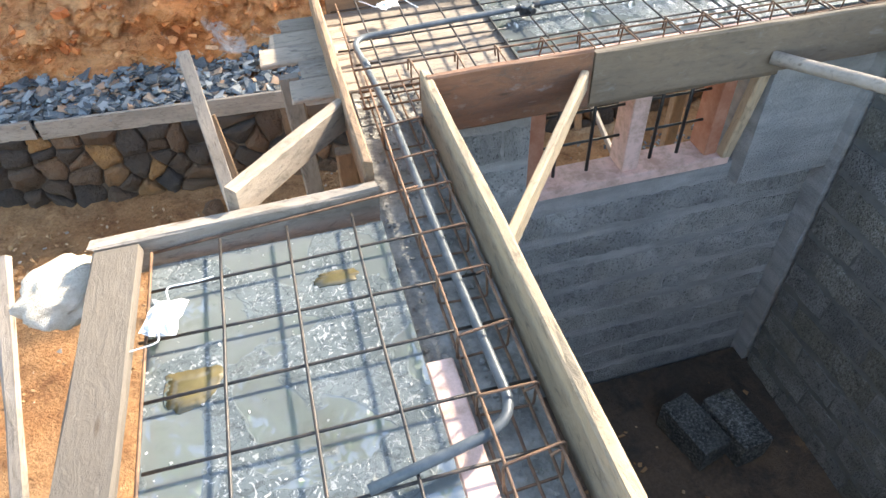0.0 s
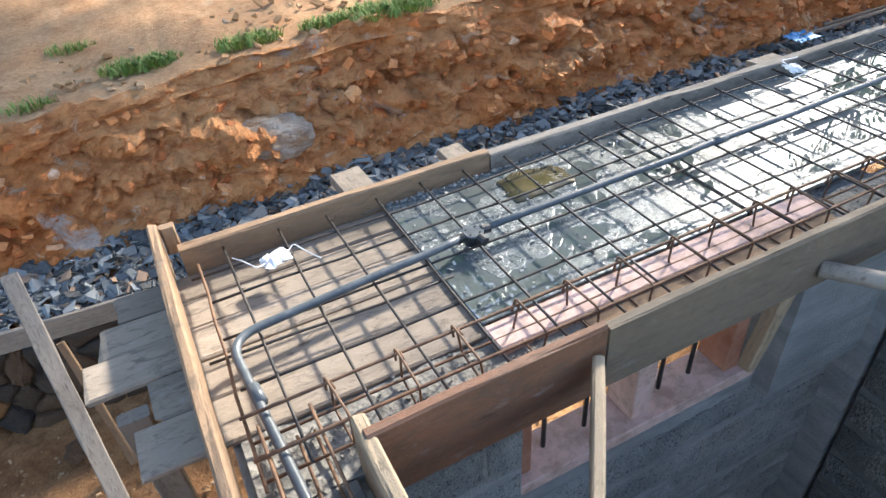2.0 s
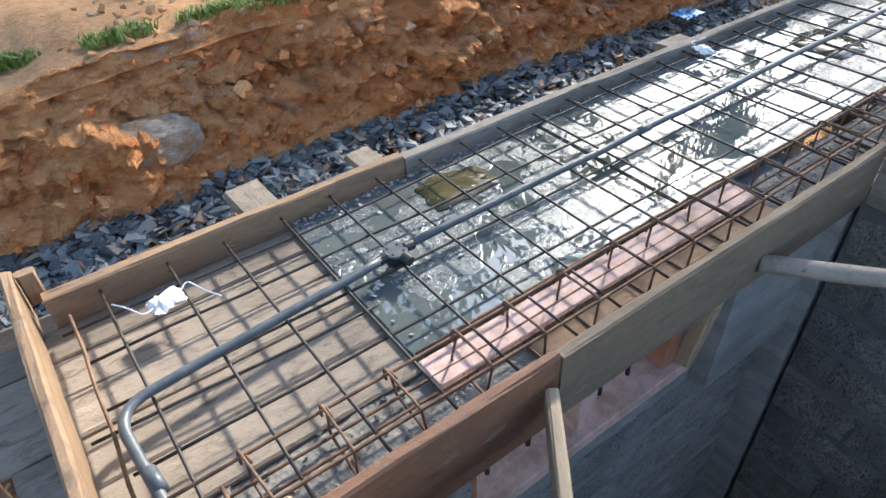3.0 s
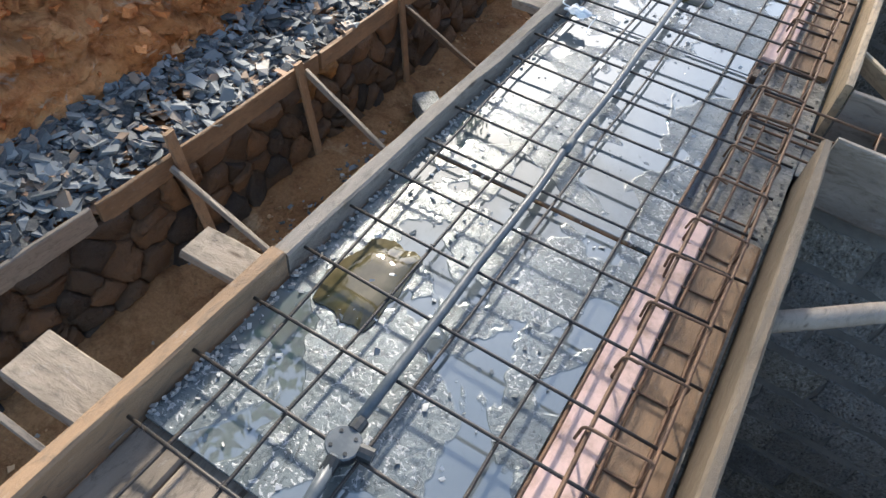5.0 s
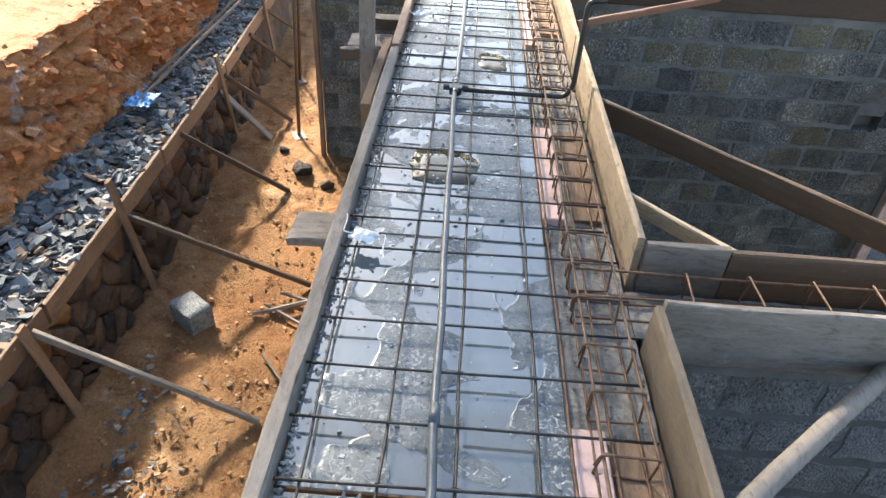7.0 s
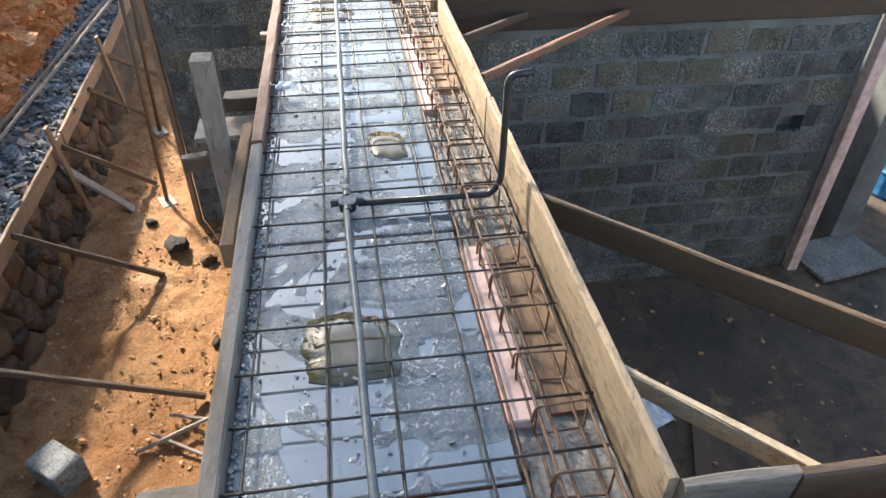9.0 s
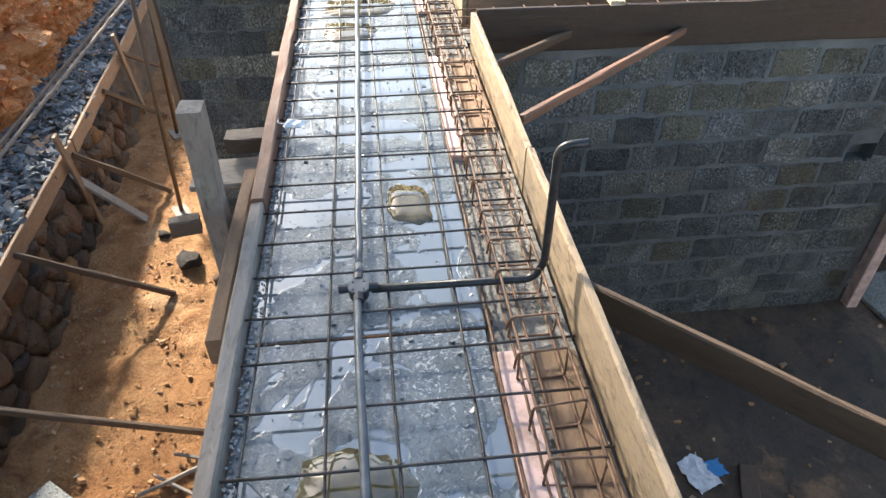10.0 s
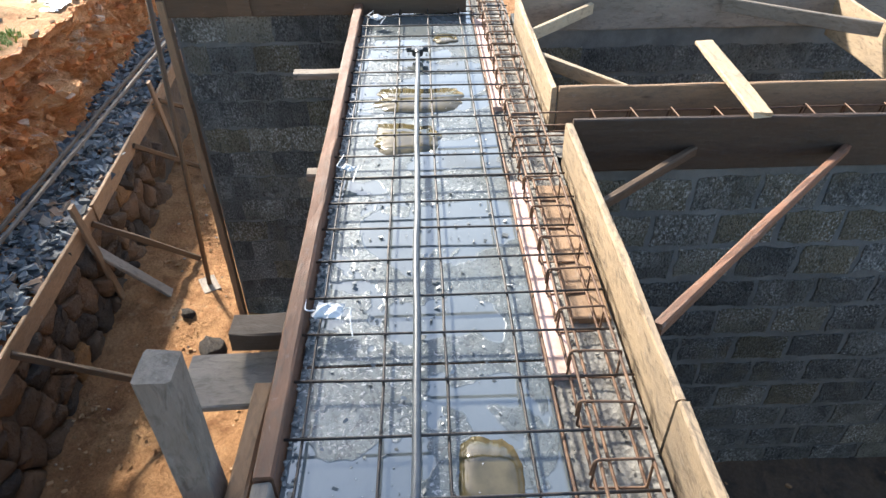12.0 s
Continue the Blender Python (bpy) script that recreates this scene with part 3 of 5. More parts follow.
BLOCKS = []
for k in range(8):
    bm = bmesh.new()
    r = random.Random(60 + k)
    w, h, d = 0.362, 0.166, 0.0032
    nx, nz = 6, 3
    front = [[bm.verts.new((-w / 2 + w * i / nx + r.uniform(-0.011, 0.011), d * r.uniform(0.3, 1.0), -h / 2 + h * j / nz + r.uniform(-0.010, 0.010))) for i in range(nx + 1)] for j in range(nz + 1)]
    back = [[bm.verts.new((v.co.x * 1.03, -0.02, v.co.z * 1.05)) for v in row] for row in front]
    for j in range(nz):
        for i in range(nx):
            bm.faces.new((front[j][i], front[j][i + 1], front[j + 1][i + 1], front[j + 1][i]))
    for j in range(nz):
        for i in (0, nx):
            bm.faces.new((front[j][i], front[j + 1][i], back[j + 1][i], back[j][i]))
    for i in range(nx):
        for j in (0, nz):
            bm.faces.new((front[j][i], front[j][i + 1], back[j][i + 1], back[j][i]))
    BLOCKS.append(mesh_of("block", bm, block_mat))
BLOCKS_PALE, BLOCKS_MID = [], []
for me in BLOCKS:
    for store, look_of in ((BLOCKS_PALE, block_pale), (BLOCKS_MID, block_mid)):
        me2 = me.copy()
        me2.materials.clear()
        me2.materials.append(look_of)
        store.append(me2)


def face_of_blocks(wall, origin, along, normal, length, z0, z1, meshes, holes=(), seed=0, wide=1.0, tall=1.0):
    """Lays courses of blocks on a wall's face: objects of their own on shared meshes."""
    r = random.Random(seed)
    a, n = Vector(along).normalized(), Vector(normal).normalized()
    base = Matrix((a, n, Vector((0, 0, 1)))).transposed().to_4x4()
    course, z = 0, z0
    while z + 0.15 < z1:
        u = -0.15 * (course % 2)
        while u < length:
            cuts = [(max(u, 0), min(u + 0.3, length))]
            for h in holes:
                if h[2] < z + 0.17 and z + 0.03 < h[3]:
                    cuts = [q for k0, k1 in cuts for q in ((k0, min(k1, h[0])), (max(k0, h[1]), k1))]
            for u0, u1 in dict.fromkeys(cuts):
                c, w = (u0 + u1) / 2, u1 - u0
                if w < 0.06:
                    continue
                m = base.copy()
                m.translation = Vector(origin) + a * c + Vector((0, 0, z + 0.1))
                m = m @ pose(0, r.uniform(-0.0015, 0.001), r.uniform(-0.004, 0.004), 0, r.uniform(-0.8, 0.8), 0) @ Matrix.Diagonal((w / 0.4 * wide, 1, tall * r.uniform(0.94, 1.06), 1))
                part("block", r.choice(meshes), None, wall, "", m)
            u += 0.3
        z += 0.2
        course += 1


def wall(name, label, boxes, material=mortar):
    bm = bmesh.new()
    for b in boxes:
        slab_mesh(bm, *b)
    return tagged(part(name, bm, material), label, "wall", "", "structure")


def weathered(name, x0, x1, y0, y1, z, material, amp, d=0.03):
    """An uneven bed of concrete on top of a wall."""
    rows = []
    nx, ny = max(2, int((x1 - x0) / d)), max(2, int((y1 - y0) / d))
    for j in range(ny + 1):
        rows.append([(x0 + (x1 - x0) * i / nx, y0 + (y1 - y0) * j / ny, z + amp * fbm((x0 + (x1 - x0) * i / nx) * 14, (y0 + (y1 - y0) * j / ny) * 14, z, 4)) for i in range(nx + 1)])
    return tagged(sheet(name, rows, material), "rough crusted concrete bed along the wall top", "wall top", "", "structure")


# the long wall, with the ventilation window's opening; piers stand proud beside and above the window panel
W0, W1, WS, WH, FACE = 1.05, 2.13, -0.67, -0.12, 2.225
wall_long = wall("wall_long", "grey concrete block wall with smeared mortar courses", [
    (0.36, 0.90, 2.115, 2.40, GROUND, BED), (0.90, 1.03, 2.115, 2.40, GROUND, -1.0), (0.90, 1.03, 2.26, 2.40, -1.0, -0.86), (0.90, 1.03, 2.115, 2.40, -0.86, BED), (1.03, W0, FACE, 2.40, GROUND, BED),
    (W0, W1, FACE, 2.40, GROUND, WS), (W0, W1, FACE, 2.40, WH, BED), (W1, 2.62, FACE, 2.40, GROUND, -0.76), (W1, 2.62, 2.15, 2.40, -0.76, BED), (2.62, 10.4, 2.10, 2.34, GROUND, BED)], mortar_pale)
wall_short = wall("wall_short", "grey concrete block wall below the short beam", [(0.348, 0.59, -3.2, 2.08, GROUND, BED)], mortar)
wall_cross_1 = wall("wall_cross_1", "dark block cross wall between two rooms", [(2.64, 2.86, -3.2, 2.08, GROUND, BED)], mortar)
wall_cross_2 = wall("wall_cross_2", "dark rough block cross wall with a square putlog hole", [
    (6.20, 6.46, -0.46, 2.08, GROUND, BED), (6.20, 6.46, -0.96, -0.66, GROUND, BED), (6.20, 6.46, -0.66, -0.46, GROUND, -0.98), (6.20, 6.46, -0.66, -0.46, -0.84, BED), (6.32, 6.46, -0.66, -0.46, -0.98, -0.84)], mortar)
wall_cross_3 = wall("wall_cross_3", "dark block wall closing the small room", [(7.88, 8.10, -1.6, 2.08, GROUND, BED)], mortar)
wall_return = wall("wall_return", "damp, shade-dark block wall that steps out beside the long wall", [(8.02, 8.24, 2.36, 4.24, GROUND, -0.02)], mortar)
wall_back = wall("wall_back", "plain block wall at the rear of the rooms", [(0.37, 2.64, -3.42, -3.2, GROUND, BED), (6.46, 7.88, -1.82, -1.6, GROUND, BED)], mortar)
weathered("wall_top_long", 0.38, 10.4, 2.105, 2.325, BED + 0.014, rubble, 0.008)
weathered("wall_top_short", 0.346, 0.585, -1.4, 2.10, BED + 0.012, rubble, 0.012)
weathered("wall_top_cross_1", 2.645, 2.855, -2.0, 2.10, BED + 0.008, rubble, 0.008)
weathered("wall_top_cross_2", 6.21, 6.45, -0.9, 2.10, BED + 0.008, rubble, 0.008)

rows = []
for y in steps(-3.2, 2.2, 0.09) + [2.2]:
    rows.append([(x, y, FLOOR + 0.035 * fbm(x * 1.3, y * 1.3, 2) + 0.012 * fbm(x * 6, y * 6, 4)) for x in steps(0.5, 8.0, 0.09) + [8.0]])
tagged(sheet("floor", rows, soil_dark), "damp trodden earth floor, darkened for the shade inside the rooms", "floor", "", "structure")
rows = [[(x, y, FLOOR - 0.02 + 0.03 * fbm(x, y, 3)) for x in steps(2.9, 12, 0.15) + [12]] for y in steps(-9, -3.2, 0.15) + [-3.19]]
tagged(sheet("yard", rows, soil_sand), "bare earth yard beyond the door opening", "ground", "", "structure")

scatter("floor_litter", clod_mat, 420, lambda r: (r.uniform(0.7, 6.1), r.uniform(-1.5, 2.0), FLOOR + 0.015), lambda r: r.uniform(0.006, 0.035), 24, 0.6, "crumbs and chips strewn on the room floor", "floor litter")

# ---- formwork deck under the long sunshade ----
DECK = -0.012
SEAMS = [1.05, 2.04, 3.03, 4.02, 5.03, 6.02, 7.03, 8.02, 9.0, 10.0]
deck = thing("formwork_deck", "wet grey steel sheets on timber, deck of the long sunshade", "formwork deck")
for i, (a, b) in enumerate(zip(SEAMS, SEAMS[1:])):
    r = random.Random(i)
    bm = bmesh.new()
    box(bm, a + 0.003, b - 0.009, 2.35 + r.uniform(-0.004, 0.004), 3.022, -0.024, DECK + (0.0 if i % 2 else -0.003) + r.uniform(-0.001, 0.001), 0.0015)
    part("deck_sheet", bm, sheet_mat, deck)
    joist = plank(0.75, 0.09, 0.06, 900 + i)
    part("joist", joist, wood_dark, deck, "", pose(a + 0.06, 2.70, -0.071, 0, 0, 90))
deck_a = thing("short_formwork_deck", "wet grey steel sheet deck of the short sunshade", "formwork deck")
for i, (a, b) in enumerate(((0.56, 1.555), (-0.44, 0.555), (-1.44, -0.445))):
    bm = bmesh.new()
    box(bm, -0.305, 0.345, a, b - 0.003, -0.024, DECK - 0.002 * i, 0.0015)
    part("deck_sheet", bm, sheet_mat, deck_a)
    part("joist", plank(0.7, 0.09, 0.06, 950 + i), wood_dark, deck_a, "", pose(0.02, a + 0.1, -0.071))

# bare planks at the corner, with broken ends past the end board
corner_planks = thing("corner_planks", "worn bare planks decking the corner, with ragged ends", "plank deck")
y = 2.325
for i, (w, x0) in enumerate(((0.155, 0.15), (0.15, 0.19), (0.14, 0.04), (0.135, 0.07), (0.125, 0.15))):
    x1 = 1.09
    part("plank", plank(x1 - x0, 0.022, w - 0.004, 300 + i, 0.05, 0.002), wood_deck, corner_planks, "", pose((x0 + x1) / 2, y + w / 2, -0.042 - 0.002 * (i % 2)))
    y += w

scatter("deck_grit", clod_grey, 900, lambda r: (r.uniform(1.06, 8.0), 3.022 - abs(r.normal(0, 0.016)), DECK + 0.003), lambda r: r.uniform(0.004, 0.011), 21, 0.9, "wet cement grit along the edge of the deck", "cement grit")
m = Mat("dried cement flake")
_isl = m.t.nodes.new("ShaderNodeNewGeometry").outputs["Random Per Island"]
flake_mat = m.done(m.ramp(_isl, (0.0, (0.14, 0.15, 0.15)), (0.7, (0.27, 0.28, 0.28)), (1.0, (0.60, 0.60, 0.59))), 0.4)
scatter("cement_flakes", flake_mat, 1700, lambda r: (r.uniform(1.07, 8.0), 2.36 + 0.66 * r.uniform() ** 0.8, DECK + 0.0015), lambda r: 0.003 + 0.012 * r.uniform() ** 3, 26, 0.2, "thin pale cement flakes stuck on the wet deck", "cement flakes")
scatter("short_deck_flakes", flake_mat, 320, lambda r: (r.uniform(-0.30, 0.34), r.uniform(-0.6, 1.54), DECK + 0.0005), lambda r: 0.003 + 0.008 * r.uniform() ** 2, 27, 0.15, "thin pale cement flakes stuck on the short deck", "cement flakes")
# The brown is part mud, part the dark mirror image of trees, as colour.
m = Mat("muddy rain water with mirrored trees in its tone")
_n = m.noise(m.at(), 9, 5, 0.6)
brown_water = m.done(m.mix(m.ramp(_n, (0.35, 0.0), (0.65, 1.0)), (0.07, 0.058, 0.028), (0.14, 0.115, 0.06)), 0.02, 0, 0.8)


def puddle(x0, x1, y0, y1, seed):
    """A shallow pool with a ragged rim."""
    r = random.Random(seed)
    ph = r.uniform(0, 50)
    rings = []
    for k, z in ((1.0, DECK - 0.001), (0.985, DECK + 0.0022), (0.4, DECK + 0.0026)):
        ring = []
        for j in range(56):
            a = 2 * math.pi * j / 56
            c, d = math.cos(a), math.sin(a)
            q = k * (0.88 + 0.22 * fbm(c * 1.1 + ph, d * 1.1, seed, 4)) / max(abs(c), abs(d)) ** 0.55
            ring.append(((x0 + x1) / 2 + (x1 - x0) / 2 * q * c, (y0 + y1) / 2 + (y1 - y0) / 2 * q * d, z))
        rings.append(ring)
    tagged(part("puddle", loft(bmesh.new(), rings), brown_water, None, "", None, True), "brown muddy rain puddle on the steel deck, mirrored trees in its colour", "puddle", "mud puddles", "stuff")


for i, q in enumerate(((6.18, 6.50, 2.58, 2.90), (6.55, 6.88, 2.44, 2.92), (4.52, 4.79, 2.44, 2.62), (3.36, 3.66, 2.57, 2.88), (1.42, 1.71, 2.78, 2.96), (-0.27, -0.12, 1.04, 1.17), (0.12, 0.25, 1.33, 1.39), (7.45, 7.62, 2.45, 2.6))):
    puddle(*q, 60 + i)
scatter("wall_top_chips", rubble, 1300, lambda r: (r.uniform(0.4, 8.5), r.uniform(2.11, 2.34), BED + 0.02), lambda r: r.uniform(0.003, 0.010), 22, 0.9, "stone chips and mortar crumbs on the wall top", "stone chips")
scatter("short_wall_chips", rubble, 500, lambda r: (r.uniform(0.35, 0.58), r.uniform(-0.5, 2.1), BED + 0.02), lambda r: r.uniform(0.004, 0.013), 23, 0.9, "stone chips and mortar crumbs on the wall top", "stone chips")

# ---- edge boards of the formwork ----
G1 = "formwork edge boards"


def edge_board(p0, p1, top, w, t, material, label, ragged=0.0):
    return board("formwork_board", (*p0, top - w / 2), (*p1, top - w / 2), w, t, material, label, "formwork board", G1, ragged=ragged)


edge_board((0.385, 3.048), (1.475, 3.05), 0.062, 0.11, 0.042, wood_brown, "weathered brown timber edge board beside the bare planks")
edge_board((1.482, 3.052), (4.63, 3.052), 0.048, 0.10, 0.046, wood_edge, "long grey cement-stained timber edge board of the deck")
edge_board((4.638, 3.05), (8.0, 3.052), 0.06, 0.12, 0.05, wood_red, "dark reddish timber edge board of the deck")
edge_board((0.338, 1.66), (0.332, 3.13), 0.118, 0.17, 0.03, wood_orange, "orange timber end board with a chipped top edge", 0.02)
board("formwork_board", (0.375, 3.10, 0.02), (0.375, 3.10, 0.115), 0.045, 0.03, wood_brown, "short timber cleat at the end of the deck", "timber cleat", G1, up=(1, 0, 0))
edge_board((0.618, 2.075), (1.232, 2.078), 0.128, 0.235, 0.028, wood_red, "damp red-brown timber board on the inner side of the beam")
edge_board((1.238, 2.078), (2.60, 2.078), 0.118, 0.215, 0.03, wood_stained, "grey stained timber board on the inner side of the beam")
edge_board((2.90, 2.076), (4.75, 2.076), 0.135, 0.22, 0.026, wood_gold, "yellow plywood board on the inner side of the beam")
edge_board((4.756, 2.078), (6.17, 2.078), 0.132, 0.22, 0.026, wood_gold, "yellow plywood board on the inner side of the beam")
edge_board((6.51, 2.078), (7.84, 2.078), 0.132, 0.22, 0.026, wood_gold, "yellow plywood board on the inner side of the beam")
edge_board((0.632, -1.6), (0.622, 2.13), 0.122, 0.21, 0.034, wood_pale, "long pale timber board on the inner side of the short beam")
edge_board((-0.46, 1.602), (0.36, 1.632), 0.062, 0.125, 0.045, wood_edge, "grey end board of the short deck with a splintered edge", 0.03)
board("formwork_board", (-0.375, 1.57, 0.045), (-0.40, -1.4, 0.045), 0.125, 0.03, wood_damp, "wide grey plank laid flat along the short deck edge", "formwork board", G1, up=(1, 0, 0))
edge_board((2.612, 2.06), (2.612, -2.2), 0.13, 0.23, 0.026, wood_edge, "brown timber board along the cross beam")
edge_board((2.888, 2.06), (2.888, 1.80), 0.128, 0.20, 0.026, wood_edge, "short brown timber board along the cross beam")
edge_board((2.886, 1.796), (2.89, -2.2), 0.118, 0.22, 0.026, wood_dark, "dark brown timber board along the cross beam")
edge_board((6.175, 2.06), (6.168, -0.95), 0.142, 0.24, 0.026, wood_wet, "damp and shade-dark timber board along the far cross beam")
edge_board((6.50, 2.06), (6.49, -0.95), 0.142, 0.24, 0.026, wood_brown, "brown timber board along the far cross beam")
edge_board((7.85, 2.06), (7.86, -0.3), 0.13, 0.22, 0.026, wood_grey, "grey board along the wall of the small room")
edge_board((6.52, 0.12), (7.82, 0.10), 0.12, 0.26, 0.02, wood_gold, "bright plywood panel over the small room")
edge_board((7.985, 2.38), (7.985, 4.30), 0.14, 0.15, 0.03, wood_dark, "grey board capping the stepped-out wall")
edge_board((7.96, 3.05), (10.4, 3.05), 0.06, 0.12, 0.05, wood_red, "reddish timber edge board at the far end")
board("timber_block", (7.955, 3.72, 0.08), (7.955, 3.86, 0.08), 0.16, 0.02, wood_dark, "timber cleat on the capping board", "timber cleat")

# ---- reinforcing steel ----
def straight_bar(length, r, material, seed, amp=0.0015, seg=6):
    return mesh_of("bar", tube_bm(wavy((-length / 2, 0, 0), (length / 2, 0, 0), max(3, int(length / 0.22)), amp, seed), r, seg), material, True)


mat_b = thing("rebar_mat", "grid of grey-brown reinforcing bars tied over the long deck", "rebar mat")
cross_meshes = [straight_bar(0.90, 0.0042, bar_grey, k) for k in range(5)]
tie = mesh_of("tie", tube_bm(bend([(-0.008, -0.006, 0.004), (0.008, 0.006, 0.006), (0.008, -0.006, -0.002), (-0.009, 0.005, 0.004)], 0.004, 2), 0.0011, 4), bar_grey)
r = random.Random(21)
LONG = (2.98, 2.79, 2.62, 2.425)
for k in range(57):
    x = 0.515 + 0.17 * k
    part("cross_bar", cross_meshes[k % 5], None, mat_b, "", pose(x + r.uniform(-0.006, 0.006), 2.58 + r.uniform(-0.012, 0.012), 0.0255, 0, r.uniform(-0.25, 0.25), 90 + r.uniform(-1.0, 1.0)))
    if k < 50:
        for y in LONG:
            part("tie_wire", tie, None, mat_b, "", pose(x, y, 0.024, 0, 0, r.uniform(0, 180)))
for i, y in enumerate(LONG):
    x0 = 0.42 if i else 0.39
    run = wavy((x0, y, 0.0168), (10.2, y + 0.006, 0.0168), 50, 0.003, 70 + i)
    if i == 0:
        for p in run:
            p.y -= 0.055 * max(0.0, 1 - max(0.0, p.x - 1.2) / 1.4) ** 1.3
    part("long_bar", mesh_of("bar", tube_bm(run, 0.0042, 6), bar_grey, True), None, mat_b)
part("long_bar", mesh_of("bar", tube_bm(wavy((1.05, 2.345, 0.012), (10.2, 2.35, 0.012), 50, 0.003, 79), 0.0046, 6), bar_rust, True), None, mat_b, "rusty bar at the inner edge")
part("long_bar", mesh_of("bar", tube_bm(wavy((0.425, 2.985, 0.02), (0.40, 2.12, 0.02), 6, 0.003, 80), 0.0045, 6), bar_rust, True), None, mat_b)
part("long_bar", mesh_of("bar", tube_bm(wavy((0.37, 2.55, 0.02), (1.06, 2.53, 0.018), 6, 0.003, 81), 0.0042, 6), bar_grey, True), None, mat_b)

mat_a = thing("rebar_mat", "grid of reinforcing bars over the short deck", "rebar mat")
for i, x in enumerate((-0.292, -0.108, 0.075, 0.259)):
    part("long_bar", mesh_of("bar", tube_bm(wavy((x, 1.565, 0.0255), (x + 0.003, -1.4, 0.0255), 18, 0.002, 90 + i), 0.0042, 6), bar_rust if i == 0 else bar_grey, True), None, mat_a)
short_meshes = [straight_bar(0.86, 0.0042, bar_grey, 30 + k) for k in range(3)]
for k in range(16):
    part("cross_bar", short_meshes[k % 3], None, mat_a, "", pose(0.125 + r.uniform(-0.02, 0.02), 1.425 - 0.176 * k + r.uniform(-0.006, 0.006), 0.0168, 0, 0, r.uniform(-0.8, 0.8)))
part("cross_bar", mesh_of("bar", tube_bm(wavy((-0.29, 1.572, 0.018), (0.47, 1.60, 0.05), 5, 0.002, 99), 0.0042, 6), bar_rust, True), None, mat_a)


def stirrup_mesh(w, h, seed):
    """A bent link of thin bar with a hooked end, in the local y-z plane, seen from its middle."""
    r = random.Random(seed)
    pts = [(0.004, w / 2 - 0.03, h / 2 - 0.008), (0.004, w / 2, h / 2 - 0.002), (0.002, w / 2 + 0.004, -h / 2), (0, -w / 2, -h / 2), (0, -w / 2, h / 2), (-0.004, w / 2 + 0.006, h / 2 + 0.004), (-0.006, w / 2 + 0.012, h / 2 - 0.045)]
    pts = [(a + r.uniform(-0.002, 0.002), b + r.uniform(-0.003, 0.003), c + r.uniform(-0.002, 0.002)) for a, b, c in pts]
    return mesh_of("stirrup", tube_bm(bend(pts, 0.012, 3), 0.0036, 5), bar_rust, True)


STIRRUPS = [stirrup_mesh(0.13, 0.10, k) for k in range(4)]


def cage(label, origin, along, length, first, pitch, top=0.085, seed=0, bars=4):
    """A beam cage: long bars at its corners, and bent links along it."""
    ob = thing("beam_cage", label, "rebar cage", at=origin)
    rr = random.Random(seed)
    turn = math.degrees(math.atan2(along[1], along[0]))
    base = pose(0, 0, 0, 0, 0, turn)
    for i, (y, z) in enumerate(((0.062, top - 0.008), (-0.062, top - 0.008), (0.058, top - 0.10), (-0.058, top - 0.10), (0.012, top - 0.095))[:bars + 1]):
        me = mesh_of("bar", tube_bm(wavy((0, y, z), (length, y, z), int(length / 0.3) + 2, 0.003, seed + i), 0.0043, 6), bar_rust, True)
        part("long_bar", me, None, ob, "", base)
    x = first
    while x < length:
        part("stirrup", STIRRUPS[rr.randrange(4)], None, ob, "", base @ pose(x + rr.uniform(-0.012, 0.012), rr.uniform(-0.004, 0.004), top - 0.052, rr.uniform(-2, 2), rr.uniform(-9, 9), rr.uniform(-5, 5)))
        x += pitch + rr.uniform(-0.012, 0.012)
    return ob


cage("orange rusted beam cage with bent links along the long wall", (0.40, 2.228, 0), (1, 0), 9.8, 0.20, 0.17, 0.08, 200)
cage("rusted beam cage with bent links along the short wall", (0.488, 2.26, 0), (0, -1), 3.6, 0.35, 0.177, 0.07, 230)
cage("rusted beam cage inside the cross beam boards", (2.75, 2.28, 0), (0, -1), 4.2, 0.35, 0.19, 0.072, 260)
cage("rusted beam cage inside the far cross beam boards", (6.335, 2.28, 0), (0, -1), 3.1, 0.35, 0.19, 0.075, 290)

# ---- painted window heads that show below the beam ----
heads = thing("window_heads", "chalky pink painted frame heads set in the wall top", "window head", kind="structure")
for i, (x0, x1) in enumerate(((1.05, 2.27), (3.20, 3.93), (4.98, 5.98), (6.65, 7.9))):
    bm = bmesh.new()
    box(bm, x0, x1, 2.25 if i == 0 else 2.265, 2.346, -0.055, -0.018 - 0.002 * i, 0.004)
    part("frame_head", bm, pink, heads)
bm = bmesh.new()
box(bm, 0.347, 0.415, -0.6, 1.03, -0.055, -0.02, 0.004)
part("frame_head", bm, pink, heads)
for i, (x0, x1) in enumerate(((1.30, 2.25), (3.22, 3.92), (5.2, 5.95))):
    part("soffit_board", plank(x1 - x0, 0.02, 0.125, 500 + i), wood_brown, heads, "brown board between frame and shutter", pose((x0 + x1) / 2, 2.175, -0.036))

# ---- ventilation window in the long wall ----
win = thing("window_1", "pink painted ventilation window with dark iron bars", "window", kind="structure")


def bit(name, x0, x1, y0, y1, z0, z1, material, parent=None, label=""):
    bm = bmesh.new()
    box(bm, x0, x1, y0, y1, z0, z1, 0.004)
    return part(name, bm, material, parent or win, label)


